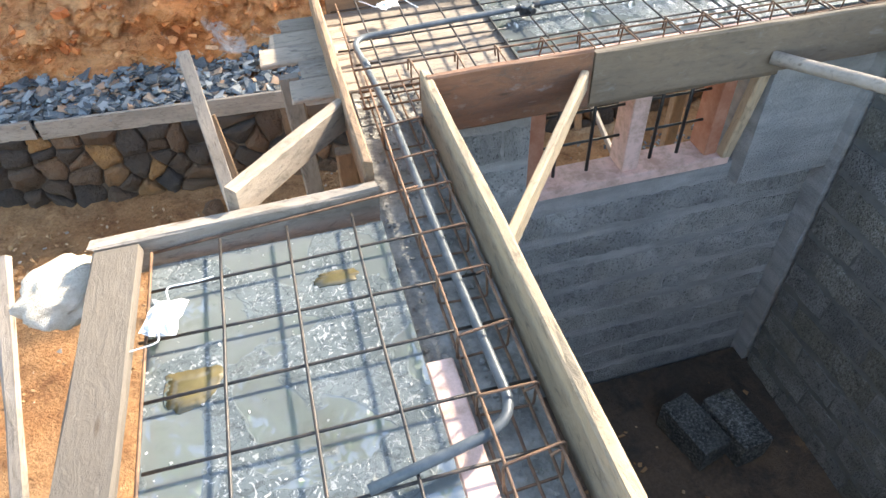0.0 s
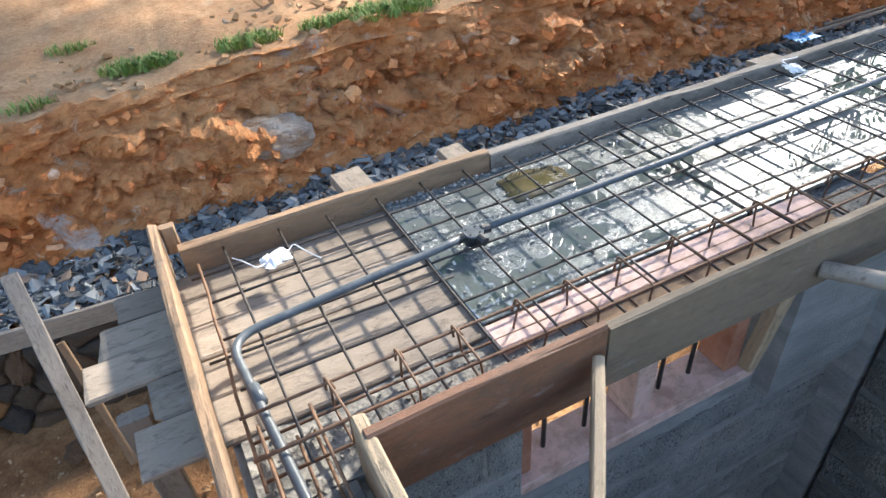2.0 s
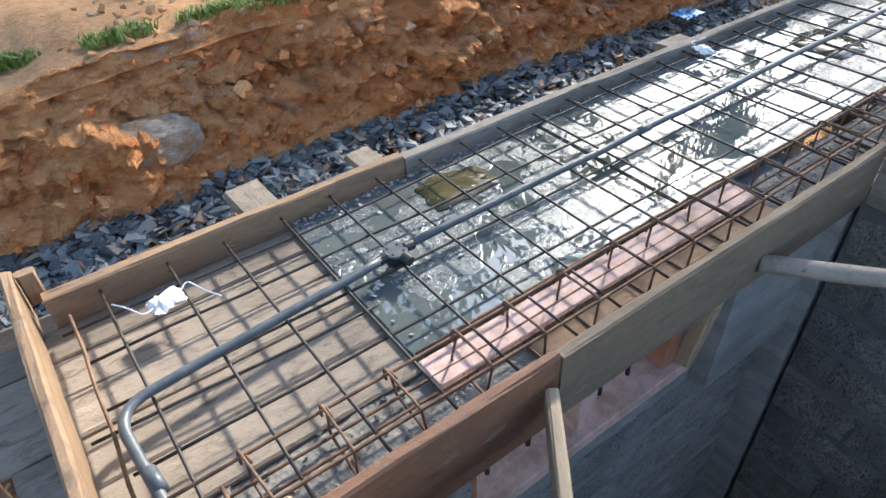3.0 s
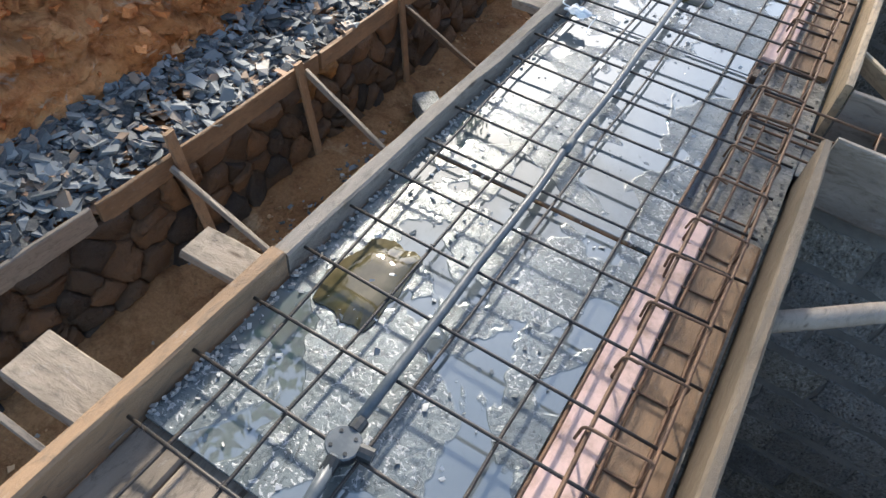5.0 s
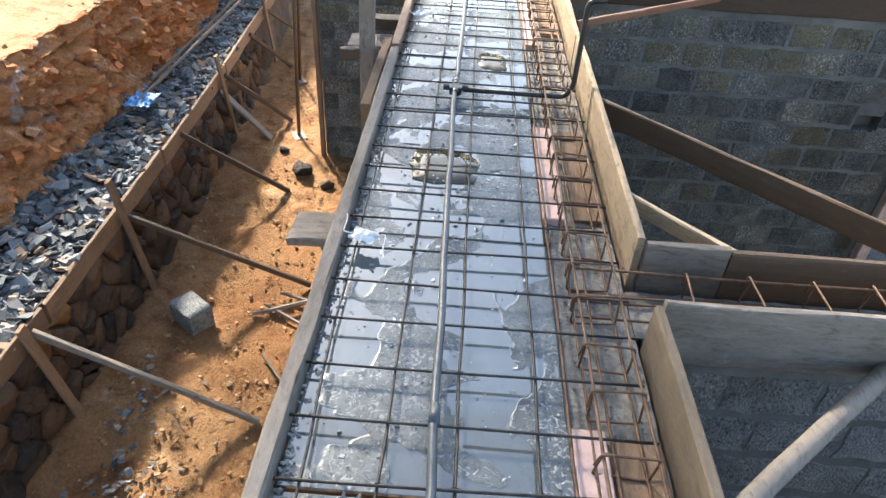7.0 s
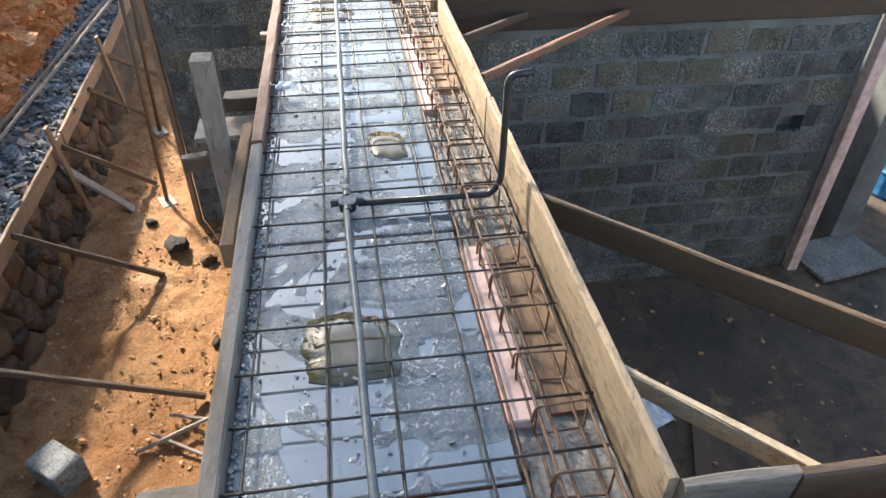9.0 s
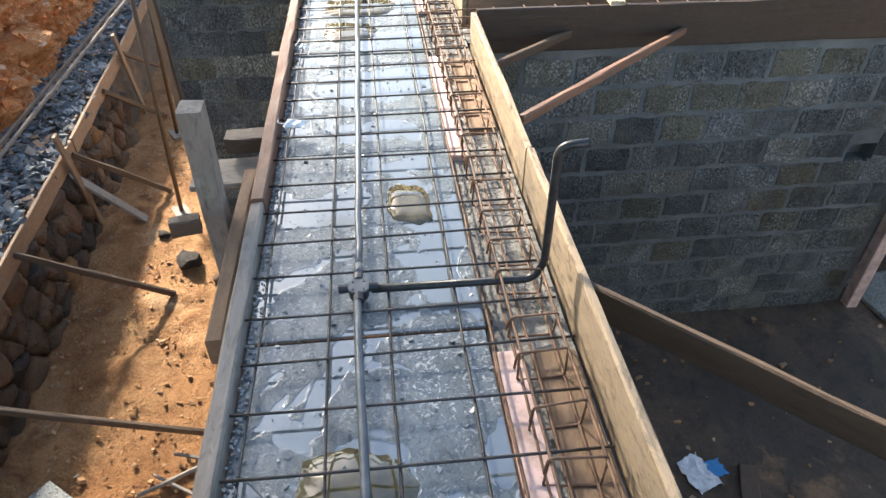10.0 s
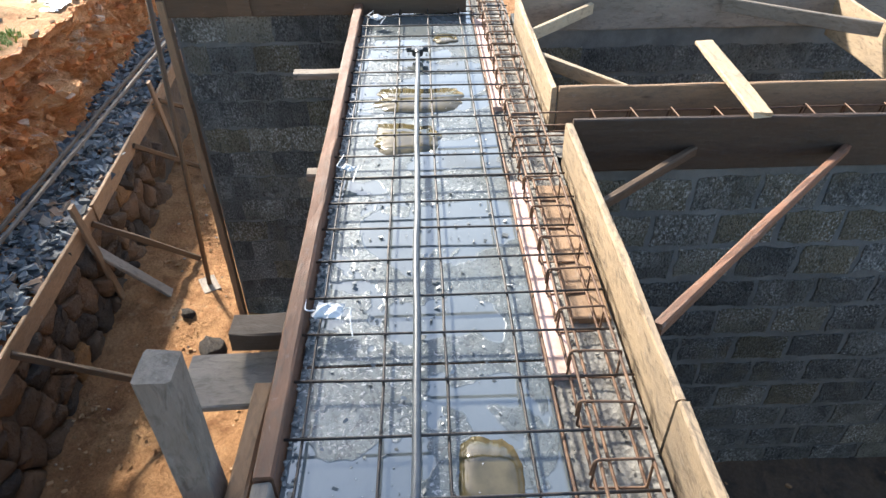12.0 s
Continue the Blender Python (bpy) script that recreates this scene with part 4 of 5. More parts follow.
bit("window_sill", W0 + 0.004, W1 - 0.04, 2.205, 2.37, -0.668, -0.618, pink)
bit("window_head", W0 + 0.004, W1 - 0.004, 2.235, 2.37, -0.155, -0.122, wood_grey)
bit("jamb", 1.075, 1.15, 2.24, 2.365, -0.616, -0.157, primer)
bit("jamb", 1.965, 2.03, 2.235, 2.365, -0.616, -0.157, primer)
bit("mullion", 1.545, 1.625, 2.235, 2.365, -0.616, -0.157, pink)
board("jamb_post", (2.055, 2.215, -0.61), (2.10, 2.185, -0.13), 0.055, 0.05, wood_pale, "pale timber post", parent=win, up=(0, 1, 0))
for x in (1.235, 1.40, 1.72, 1.86):
    part("window_bar", mesh_of("bar", tube_bm([(x, 2.30, -0.62), (x, 2.30, -0.15)], 0.0085, 8), pvc_black, True), None, win)
for z in (-0.30, -0.46):
    for x0, x1 in ((1.145, 1.55), (1.62, 1.975)):
        part("window_bar", mesh_of("bar", tube_bm([(x0, 2.312, z), (x1, 2.312, z)], 0.0065, 6), pvc_black, True), None, win)
edge_board((1.20, 2.115), (2.08, 2.115), -0.10, 0.035, 0.045, wood_stained, "thin grey batten over the window head")

# ---- conduits and junction boxes ----
def conduit(label, points, r, material, collars=(), radius=0.06):
    ob = thing("conduit", label, "conduit pipe")
    part("pipe", mesh_of("pipe", tube_bm(bend(points, radius, 7), r, 10), material, True), None, ob)
    for a, b in collars:
        part("coupler", mesh_of("pipe", tube_bm([a, b], r * 1.22, 10), material, True), None, ob)
    return ob


conduit("grey plastic conduit bent round the corner of the deck", [(0.16, 0.725, 0.036), (0.49, 0.785, 0.045), (0.478, 1.3, 0.04), (0.472, 2.0, 0.046), (0.432, 2.575, 0.052), (0.85, 2.62, 0.046), (1.04, 2.635, 0.044), (1.17, 2.655, 0.042)], 0.0125, pvc,
        [((0.455, 2.33, 0.05), (0.449, 2.39, 0.05))], 0.085)
conduit("grey plastic conduit running along the deck between boxes", wavy((1.225, 2.66, 0.04), (4.13, 2.712, 0.04), 18, 0.003, 5), 0.0115, pvc, [((2.2, 2.678, 0.04), (2.26, 2.679, 0.04))], 0.02)
conduit("grey plastic conduit running along the deck between boxes", wavy((4.20, 2.708, 0.038), (7.2, 2.69, 0.038), 18, 0.003, 6), 0.0115, pvc, [((4.22, 2.708, 0.038), (4.27, 2.708, 0.038))], 0.02)
conduit("black conduit rising from the beam and bent over at the top", [(4.163, 2.67, 0.034), (4.158, 2.19, 0.034), (4.158, 2.158, 0.09), (4.178, 2.152, 0.475), (4.165, 2.075, 0.488)], 0.0125, pvc_black, (), 0.05)


def junction_box(x, y, z, legs):
    ob = thing("junction_box", "round black conduit junction box with a grey lid", "junction box", "junction boxes", at=(x, y, z))
    ring = lambda r, h: [(r * math.cos(a), r * math.sin(a), h) for a in [2 * math.pi * k / 20 for k in range(20)]]
    part("body", loft(bmesh.new(), [ring(0.029, -0.03), ring(0.031, -0.02), ring(0.031, 0.004)]), pvc_black, ob)
    lid = part("lid", loft(bmesh.new(), [ring(0.034, 0.0045), ring(0.0345, 0.008), ring(0.032, 0.0105)]), pvc, ob, "grey round lid")
    for k in range(4):
        a = math.pi / 4 + k * math.pi / 2
        part("screw", loft(bmesh.new(), [[(0.023 * math.cos(a) + 0.004 * math.cos(b), 0.023 * math.sin(a) + 0.004 * math.sin(b), h) for b in [2 * math.pi * j / 8 for j in range(8)]] for h in (0.0107, 0.0122)]), pvc_black, lid)
    for d in legs:
        part("spout", tube_bm([(0.03 * d[0], 0.03 * d[1], 0.002), (0.058 * d[0], 0.058 * d[1], 0.0)], 0.0145, 10), pvc_black, ob)


junction_box(1.197, 2.657, 0.04, ((1, 0), (-1, -0.1), (0.2, -1)))
junction_box(4.165, 2.708, 0.04, ((-1, 0), (0, -1), (0, 1), (1, 0)))
junction_box(7.235, 2.69, 0.04, ((-1, 0), (0, 1), (0, -1)))


def packet(x, y, z, turn, size, seed):
    """A crumpled white film packet with a loose string."""
    ob = thing("plastic_packet", "crumpled white plastic packet with loose white string on the bars", "plastic packet", "white packets", at=(x, y, z))
    r = random.Random(seed)
    bm = bmesh.new()
    nx, ny = 6, 5
    g = {}
    for s in (0, 1):
        for i in range(nx + 1):
            for j in range(ny + 1):
                u, v = i / nx - 0.5, j / ny - 0.5
                edge = 1 - max(abs(u), abs(v)) * 2
                hgt = (0.016 * edge ** 0.5 if edge > 0 else 0) * (1 if s == 0 else -0.55)
                g[s, i, j] = bm.verts.new((size * u + r.uniform(-0.006, 0.006), size * 0.75 * v + r.uniform(-0.006, 0.006), hgt + r.uniform(-0.004, 0.006)))
        for i in range(nx):
            for j in range(ny):
                bm.faces.new((g[s, i, j], g[s, i + 1, j], g[s, i + 1, j + 1], g[s, i, j + 1]))
    bmesh.ops.remove_doubles(bm, verts=bm.verts, dist=0.002)
    part("film", bm, white_film, ob, "", pose(0, 0, 0, 0, 0, turn))
    for k in (1, -1):
        part("string", tube_bm(bend([(k * size * 0.4, 0, 0.0), (k * size * 0.8, k * 0.02, 0.012), (k * size * 1.0, -k * 0.05, 0.006), (k * size * 1.2, -k * 0.09, 0.002)], 0.02, 4), 0.0022, 5), white_film, ob, "", pose(0, 0, 0, 0, 0, turn))


packet(0.637, 2.852, 0.046, 10, 0.085, 1)
packet(2.93, 2.955, 0.044, 75, 0.085, 2)
packet(5.19, 2.96, 0.044, 80, 0.08, 3)
packet(-0.245, 1.295, 0.046, 75, 0.11, 4)
packet(6.0, 2.965, 0.044, 70, 0.05, 5)
packet(7.75, 2.93, 0.044, 60, 0.07, 6)

# ---- braces between the boards ----
GB = "timber braces"


def brace(p0, p1, w, t, material, label, up=(0, 0, 1), ragged=0.0):
    return board("brace", p0, p1, w, t, material, label, "timber brace", GB, up, ragged)


brace((1.20, 2.052, 0.02), (0.652, 1.345, -0.05), 0.085, 0.028, wood_pale, "pale sawn brace from the inner board to the short beam")
brace((0.318, 2.08, 0.035), (-0.06, 1.66, 0.065), 0.105, 0.045, wood_deck, "thick weathered plank braced between end boards")
# Dark timber here puts the shade on the upright face into the colour.
brace((4.085, 2.055, 0.024), (2.91, 0.85, 0.004), 0.11, 0.022, wood_dark, "long brown plank on edge across the room")
brace((5.02, 2.055, 0.10), (6.155, 0.895, -0.011), 0.045, 0.03, wood_red, "thin brown batten braced across the room")
brace((5.72, 2.055, 0.015), (6.155, 1.545, 0.0), 0.045, 0.03, wood_dark, "short dark batten braced across the corner")
brace((3.27, 2.055, 0.05), (2.905, 1.70, 0.04), 0.06, 0.025, wood_pale, "short pale plank in the corner of the cross beam")
brace((7.38, 2.06, 0.05), (7.83, 1.62, 0.05), 0.07, 0.028, wood_pale, "short pale batten in the small room")
brace((7.02, 2.06, 0.06), (6.52, 1.63, 0.05), 0.07, 0.028, wood_pale, "short pale batten in the small room")
brace((7.80, 0.82, 0.07), (7.28, 0.14, 0.08), 0.08, 0.028, wood_grey, "grey batten in the small room")
brace((6.90, 1.29, 0.185), (6.12, 1.30, 0.155), 0.085, 0.022, wood_pale, "loose pale splintered plank laid over the far cross beam", (0, 1, 0), 0.05)
ob = thing("brace_pole", "grey round pole braced between the beam boards", "timber pole", GB)
part("pole", mesh_of("pole", tube_bm(wavy((2.0, 2.06, -0.025), (2.60, 1.37, -0.05), 6, 0.003, 8), 0.027, 10), wood_grey, True), None, ob)

# planks under the deck that stick out past the outer board
for (x, y0, y1, w) in ((1.03, 3.02, 3.33, 0.125), (1.445, 3.02, 3.30, 0.10), (6.10, 3.0, 3.15, 0.06), (7.12, 3.0, 3.35, 0.07), (2.0, 3.0, 3.10, 0.09), (3.06, 3.0, 3.245, 0.17)):
    board("bearer_plank", (x, y0, -0.035), (x - 0.01, y1, -0.035), w, 0.035, wood_deck, "pale splintered bearer plank sticking out under the deck", "timber bearer", "bearers under the deck", (1, 0, 0), 0.04)
bm = bmesh.new()
bmesh.ops.create_icosphere(bm, subdivisions=4, radius=0.5)
for v in bm.verts:
    v.co *= 1 + 0.22 * fbm(v.co.x * 3, v.co.y * 3, v.co.z * 3, 4) + 0.10 * abs(fbm(v.co.x * 9, v.co.y * 9, 2, 3))
tagged(part("sack", bm, sack_mat, None, "", pose(-0.545, 1.565, -0.055, 8, -6, 20) @ Matrix.Diagonal((0.24, 0.22, 0.10, 1)), True), "pale frayed cement sack bundled at the deck corner", "cement sack")

# posts and timbers outside the outer board
board("post", (4.665, 3.20, 0.40), (4.74, 3.24, -2.58), 0.085, 0.075, wood_edge, "grey square timber post with a split top", "timber post", "", (1, 0, 0))
board("plank", (4.06, 3.125, -0.075), (5.0, 3.13, -0.09), 0.10, 0.05, wood_brown, "heavy pale timber lying beside the edge board", "timber plank")
board("plank", (5.06, 3.085, -0.09), (5.055, 3.37, -0.095), 0.20, 0.025, wood_grey, "short wide grey plank on bearers beside the deck", "timber plank", "", (1, 0, 0))
board("timber_block", (5.17, 3.085, -0.01), (5.17, 3.24, -0.01), 0.07, 0.09, wood_dark, "dark timber block beside the deck", "timber block")
board("timber_block", (4.57, 3.235, 0.02), (4.55, 3.33, 0.02), 0.06, 0.05, wood_dark, "grey timber block nailed to the post", "timber block")
board("post", (0.30, 2.0, -0.06), (0.32, 2.02, -2.58), 0.07, 0.05, wood_brown, "brown timber post under the deck corner", "timber post", "", (1, 0, 0))
board("post", (0.42, 2.9, -0.07), (0.44, 2.92, -2.58), 0.07, 0.05, wood_brown, "brown timber post under the deck corner", "timber post", "", (1, 0, 0))
board("post", (0.16, 2.55, -0.05), (0.20, 2.60, -2.58), 0.08, 0.04, wood_grey, "grey timber post under the ragged planks", "timber post", "", (1, 0, 0))
for x in (2.3, 3.5, 6.4):
    board("post", (x, 2.98, -0.11), (x, 2.98, -2.58), 0.07, 0.06, wood_brown, "timber post under the deck", "timber post", "deck posts", (1, 0, 0))
board("post", (-0.2, 1.5, -0.11), (-0.2, 1.5, -2.58), 0.07, 0.06, wood_brown, "timber post under the short deck", "timber post", "deck posts", (1, 0, 0))
board("pole", (-0.60, 5.12, -1.10), (-0.38, 3.72, -2.60), 0.10, 0.03, wood_grey, "long grey batten leaning across the trench", "leaning batten", "", (1, 0.2, 0))
board("post", (-0.88, 2.0, -0.24), (-0.90, 1.1, -0.80), 0.045, 0.03, wood_grey, "grey batten slanting down beside the short deck", "leaning batten", "", (1, 0, 0))
board("pole", (-0.52, 5.02, -1.62), (-0.42, 4.70, -2.56), 0.05, 0.03, wood_brown, "short brown stake against the stone wall", "stake", "", (1, 0, 0))

for i, (a, b) in enumerate((((5.35, 4.25), (5.05, 3.75)), ((5.5, 4.15), (5.35, 3.65)), ((5.2, 4.32), (5.45, 3.8)), ((4.75, 4.1), (4.45, 3.85)), ((1.9, 4.3), (2.2, 4.1)))):
    board("stick", (*a, GROUND + 0.035 + 0.006 * i), (*b, GROUND + 0.04 + 0.006 * i), 0.03, 0.018, wood_grey, "thin offcut stick lying in the trench", "timber offcut", "offcuts", (0, 0.3, 1))

# steel-brown props against the stepped-out wall
for p0, p1, rad, lab in (((8.63, 4.60, -0.08), (8.40, 4.66, -2.55), 0.022, "thin rusty prop standing on a small plate"), ((9.9, 4.85, -0.1), (10.05, 5.03, -2.55), 0.022, "thin rusty prop beyond the stepped-out wall")):
    ob = thing("prop", lab, "prop", "props")
    part("shaft", mesh_of("prop", tube_bm([p0, p1], rad, 8), wood_dark, True), None, ob)
    part("foot", plank(0.22, 0.035, 0.15, 77), wood_grey, ob, "timber foot plate", pose(p1[0], p1[1], p1[2] - 0.02, 0, 0, 30))
board("post", (7.985, 4.27, 0.10), (7.99, 4.27, -2.58), 0.07, 0.05, wood_brown, "brown upright board at the edge of the stepped-out wall", "timber post", "", (1, 0, 0))

# ---- retaining wall of rubble stones, with its timber edge ----
rows = []
for k in range(8):
    f = k / 7
    rows.append([(x, ledge_y(x) - 0.10 * (1 - f) + 0.035, GROUND - 0.1 + f * (1.82 - 2.6 + 1.62)) for x in steps(-6, 14, 0.25) + [14]])
retaining = tagged(sheet("retaining_wall", rows, soil_dark), "dry rubble wall of dark brown stones below the timber edge", "stone wall", "", "structure")
for i in range(-3, 7):
    x0, x1 = i * 2.1 + 0.1, i * 2.1 + 2.16
    board("ledge_board", (x0, ledge_y(x0) - 0.005 * (i % 2), -1.815), (x1, ledge_y(x1) - 0.005 * (i % 2), -1.815 + 0.01 * (i % 3)), 0.17, 0.03, wood_grey if i < 1 else wood_brown, "grey timber board along the top of the stone wall", "edge board", "ledge boards")
for x, top in ((5.36, -1.42), (8.13, -1.5), (10.5, -1.5), (0.9, -1.5), (2.78, -1.54), (4.0, -1.66)):
    board("stake", (x, ledge_y(x) - 0.04, top), (x + 0.08, ledge_y(x) - 0.12, -2.58), 0.075, 0.03, wood_brown, "brown timber stake holding the ledge board", "stake", "ledge stakes", (1, 0, 0))
for (a, b) in (((4.08, 5.31, -1.77), (4.13, 3.96, -2.57)), ((5.48, 5.33, -1.83), (5.65, 3.92, -2.57)), ((6.84, 5.40, -1.79), (7.15, 4.48, -2.57)), ((8.35, 5.46, -1.82), (8.80, 4.85, -2.57)), ((9.65, 5.54, -1.80), (10.5, 5.25, -2.56)), ((2.72, 5.28, -1.78), (2.85, 3.9, -2.57)), ((10.7, 5.62, -1.8), (11.8, 5.35, -2.55)), ((1.05, 5.28, -1.72), (1.15, 3.9, -2.57))):
    brace(a, b, 0.05, 0.035, wood_dark if a[0] > 5 else wood_grey, "timber brace from the ledge board down to the trench floor")
brace((8.17, 5.74, -1.64), (8.30, 4.98, -2.57), 0.10, 0.03, wood_grey, "wide grey plank braced from the ledge board to the trench floor", (1, 0, 0))
for y, z in ((5.90, -1.52), (5.81, -1.51)):
    board("long_pole", (7.0 if y < 5.85 else 7.5, y, z - 0.03), (12.6, y - 0.06, z), 0.032, 0.03, wood_grey if y < 5.9 else wood_stained, "long sawn pole lying on the gravel", "timber pole", "poles on the gravel")
board("plank", (0.75, 5.42, -1.60), (1.1, 5.36, -1.58), 0.10, 0.03, wood_grey, "offcut of grey plank on the gravel", "timber plank", "", (0, 1, 0))


def loose_block(x, y, z, turn, size, label, material, name="concrete_block", category="concrete block"):
    bm = bmesh.new()
    box(bm, -size[0] / 2, size[0] / 2, -size[1] / 2, size[1] / 2, -size[2] / 2, size[2] / 2, 0.008)
    bmesh.ops.subdivide_edges(bm, edges=bm.edges, cuts=1)
    rr = random.Random(int(x * 100))
    for v in bm.verts:
        v.co += Vector((rr.uniform(-1, 1), rr.uniform(-1, 1), rr.uniform(-1, 1))) * 0.005
    return tagged(part(name, bm, material, None, "", pose(x, y, z, 0, 0, turn)), label, category)


loose_block(5.105, 4.78, -2.50, 53, (0.30, 0.21, 0.20), "single grey concrete block standing on the trench floor", block_mid)
loose_block(2.0, 1.68, -2.2, 14, (0.19, 0.36, 0.20), "dark concrete block on the room floor", block_mat)
loose_block(2.24, 1.64, -2.2, 8, (0.20, 0.36, 0.20), "dark concrete block on the room floor", block_mat)
for i, (x, y, z, s) in enumerate(((8.02, 5.50, -2.50, 0.30), (7.55, 4.43, -2.52, 0.26), (-0.75, 4.95, -2.5, 0.22), (7.3, 4.1, -2.55, 0.16), (3.3, 4.4, -2.56, 0.12), (6.2, 3.9, -2.56, 0.10), (8.0, 4.75, -2.55, 0.13), (2.2, 4.6, -2.56, 0.12))):
    tagged(part("boulder", rock_mesh("boulder", 90 + i, stone_mat, 0.2, 2), None, None, "", pose(x, y, z, 10, 8, 40 * i) @ Matrix.Diagonal((s, s * 0.8, s * 0.8, 1))), "dark rough stone lying in the trench", "stone", "loose stones")

m = Mat("pale weathered rock")
_n, _f = m.noise(m.at(), 3.0, 7, 0.7), m.noise(m.at(), 14, 6, 0.7)
m.bump(m.math("ADD", _n, _f), 1.0, 0.15)
pale_rock = m.done(m.mix(m.ramp(_n, (0.38, 0.0), (0.62, 1.0)), (0.58, 0.36, 0.21), (0.80, 0.71, 0.62)), 0.9)
for i, (x, y, z, sx, sz) in enumerate(((1.28, 6.16, -1.26, 0.80, 0.50), (0.15, 6.30, -1.32, 0.34, 0.24), (5.9, 6.26, -1.15, 0.40, 0.34))):
    rock = rock_mesh("boulder", 120 + i, pale_rock, 0.02, 4)
    for v in rock.vertices:
        v.co *= 1 + 0.20 * fbm(v.co.x * 3, v.co.y * 3, v.co.z * 3 + i, 5) - 0.12 * abs(fbm(v.co.x * 7, v.co.y * 7, v.co.z * 9, 3))
    tagged(part("boulder", rock, None, None, "", pose(x, y + 0.05, z, -33, 10 * i, 8) @ Matrix.Diagonal((sx, 0.15, sz, 1))), "pale weathered rock embedded in the soil bank", "rock", "rocks in the bank")

bm = bmesh.new()
rr = random.Random(5)
for k in range(6):
    a = k * 1.05 + rr.uniform(-0.2, 0.2)
    d, s = Vector((math.cos(a), math.sin(a), 0)), Vector((-math.sin(a), math.cos(a), 0))
    L = rr.uniform(0.09, 0.13)
    left = [bm.verts.new(d * L * f + s * w * L + Vector((0, 0, 0.05 + 0.05 * math.sin(f * 3)))) for f, w in ((0.05, 0.02), (0.3, 0.22), (0.6, 0.26), (0.85, 0.14), (1.0, 0.0))]
    right = [bm.verts.new(d * L * f - s * w * L + Vector((0, 0, 0.05 + 0.05 * math.sin(f * 3)))) for f, w in ((0.05, 0.02), (0.3, 0.22), (0.6, 0.26), (0.85, 0.14))]
    mid = [bm.verts.new(d * L * f + Vector((0, 0, 0.035 + 0.05 * math.sin(f * 3)))) for f in (0.0, 0.3, 0.6, 0.85)]
    for q in range(3):
        bm.faces.new((mid[q], left[q], left[q + 1], mid[q + 1]))
        bm.faces.new((mid[q], mid[q + 1], right[q + 1], right[q]))
    bm.faces.new((mid[3], left[3], left[4], right[3]))
tagged(part("weed", bm, leaf_mat, None, "", pose(-0.10, 4.02, GROUND + 0.0)), "small broad-leaved green weed on the trench floor", "weed")


def rag(name, x, y, z, size, material, label, category, seed, turn=0):
    r2 = random.Random(seed)
    rows = []
    n = 9
    for j in range(n + 1):
        rows.append([(size[0] * (i / n - 0.5) + r2.uniform(-0.012, 0.012), size[1] * (j / n - 0.5) + r2.uniform(-0.012, 0.012), 0.012 + 0.10 * size[0] * abs(fbm(i * 0.6, j * 0.6, seed, 3))) for i in range(n + 1)])
    ob = sheet(name, rows, material, False)
    ob.matrix_basis = pose(x, y, z, 0, 0, turn)
    md = ob.modifiers.new("thickness", "SOLIDIFY")
    md.thickness = 0.004
    return tagged(ob, label, category)


rag("plastic_bag", 4.81, 0.80, FLOOR + 0.01, (0.24, 0.17), white_film, "crumpled white plastic bag on the earth floor", "plastic bag", 3, 20)
rag("bag_corner", 4.83, 0.68, FLOOR + 0.012, (0.10, 0.10), blue_film, "torn blue corner of a plastic bag on the floor", "plastic bag", 4, 10)
rag("blue_sheet", 6.99, 5.78, -1.55, (0.32, 0.24), blue_film, "crumpled blue plastic on the gravel", "plastic sheet", 6)
rag("white_sack", 10.9, 6.5, -0.83, (0.35, 0.25), white_film, "white plastic sack on the bank", "plastic sack", 9)
board("plank", (4.82, 0.48, FLOOR + 0.03), (4.22, 0.72, FLOOR + 0.03), 0.11, 0.03, wood_dark, "dark damp plank lying on the room floor", "timber plank", "", (0, 1, 0))

# ---- door opening beyond the second room ----
bm = bmesh.new()
box(bm, 6.10, 6.19, -1.06, -0.965, FLOOR - 0.02, -0.06, 0.006)
tagged(part("door_post", bm, pink), "pink primed door frame post at the wall end", "door frame", "", "structure")
loose_block(6.2, -1.5, FLOOR + 0.03, 10, (0.5, 0.75, 0.04), "flat grey stone slab at the doorway", block_mid, "paving_slab", "paving slab")
ring = lambda r2, h: [(r2 * math.cos(a), r2 * math.sin(a), h) for a in [2 * math.pi * k / 28 for k in range(28)]]
barrel = thing("barrel", "blue plastic water barrel standing on the yard", "barrel", at=(7.15, -2.75, FLOOR))
part("body", loft(bmesh.new(), [ring(0.25, 0), ring(0.28, 0.05), ring(0.29, 0.28), ring(0.30, 0.30), ring(0.29, 0.32), ring(0.29, 0.55), ring(0.30, 0.57), ring(0.29, 0.60), ring(0.26, 0.84), ring(0.23, 0.88)]), blue_film, barrel)
part("rim", loft(bmesh.new(), [ring(0.245, 0.86), ring(0.25, 0.90), ring(0.20, 0.905)]), pvc_black, barrel, "dark rim")

# ---- trees behind the bank, out of view: mirrored in puddles, two added for shade ----
bark = wood("tree bark", (0.09, 0.07, 0.05), (0.17, 0.14, 0.11), (0.06, 0.05, 0.04), 0.5, 0.9)


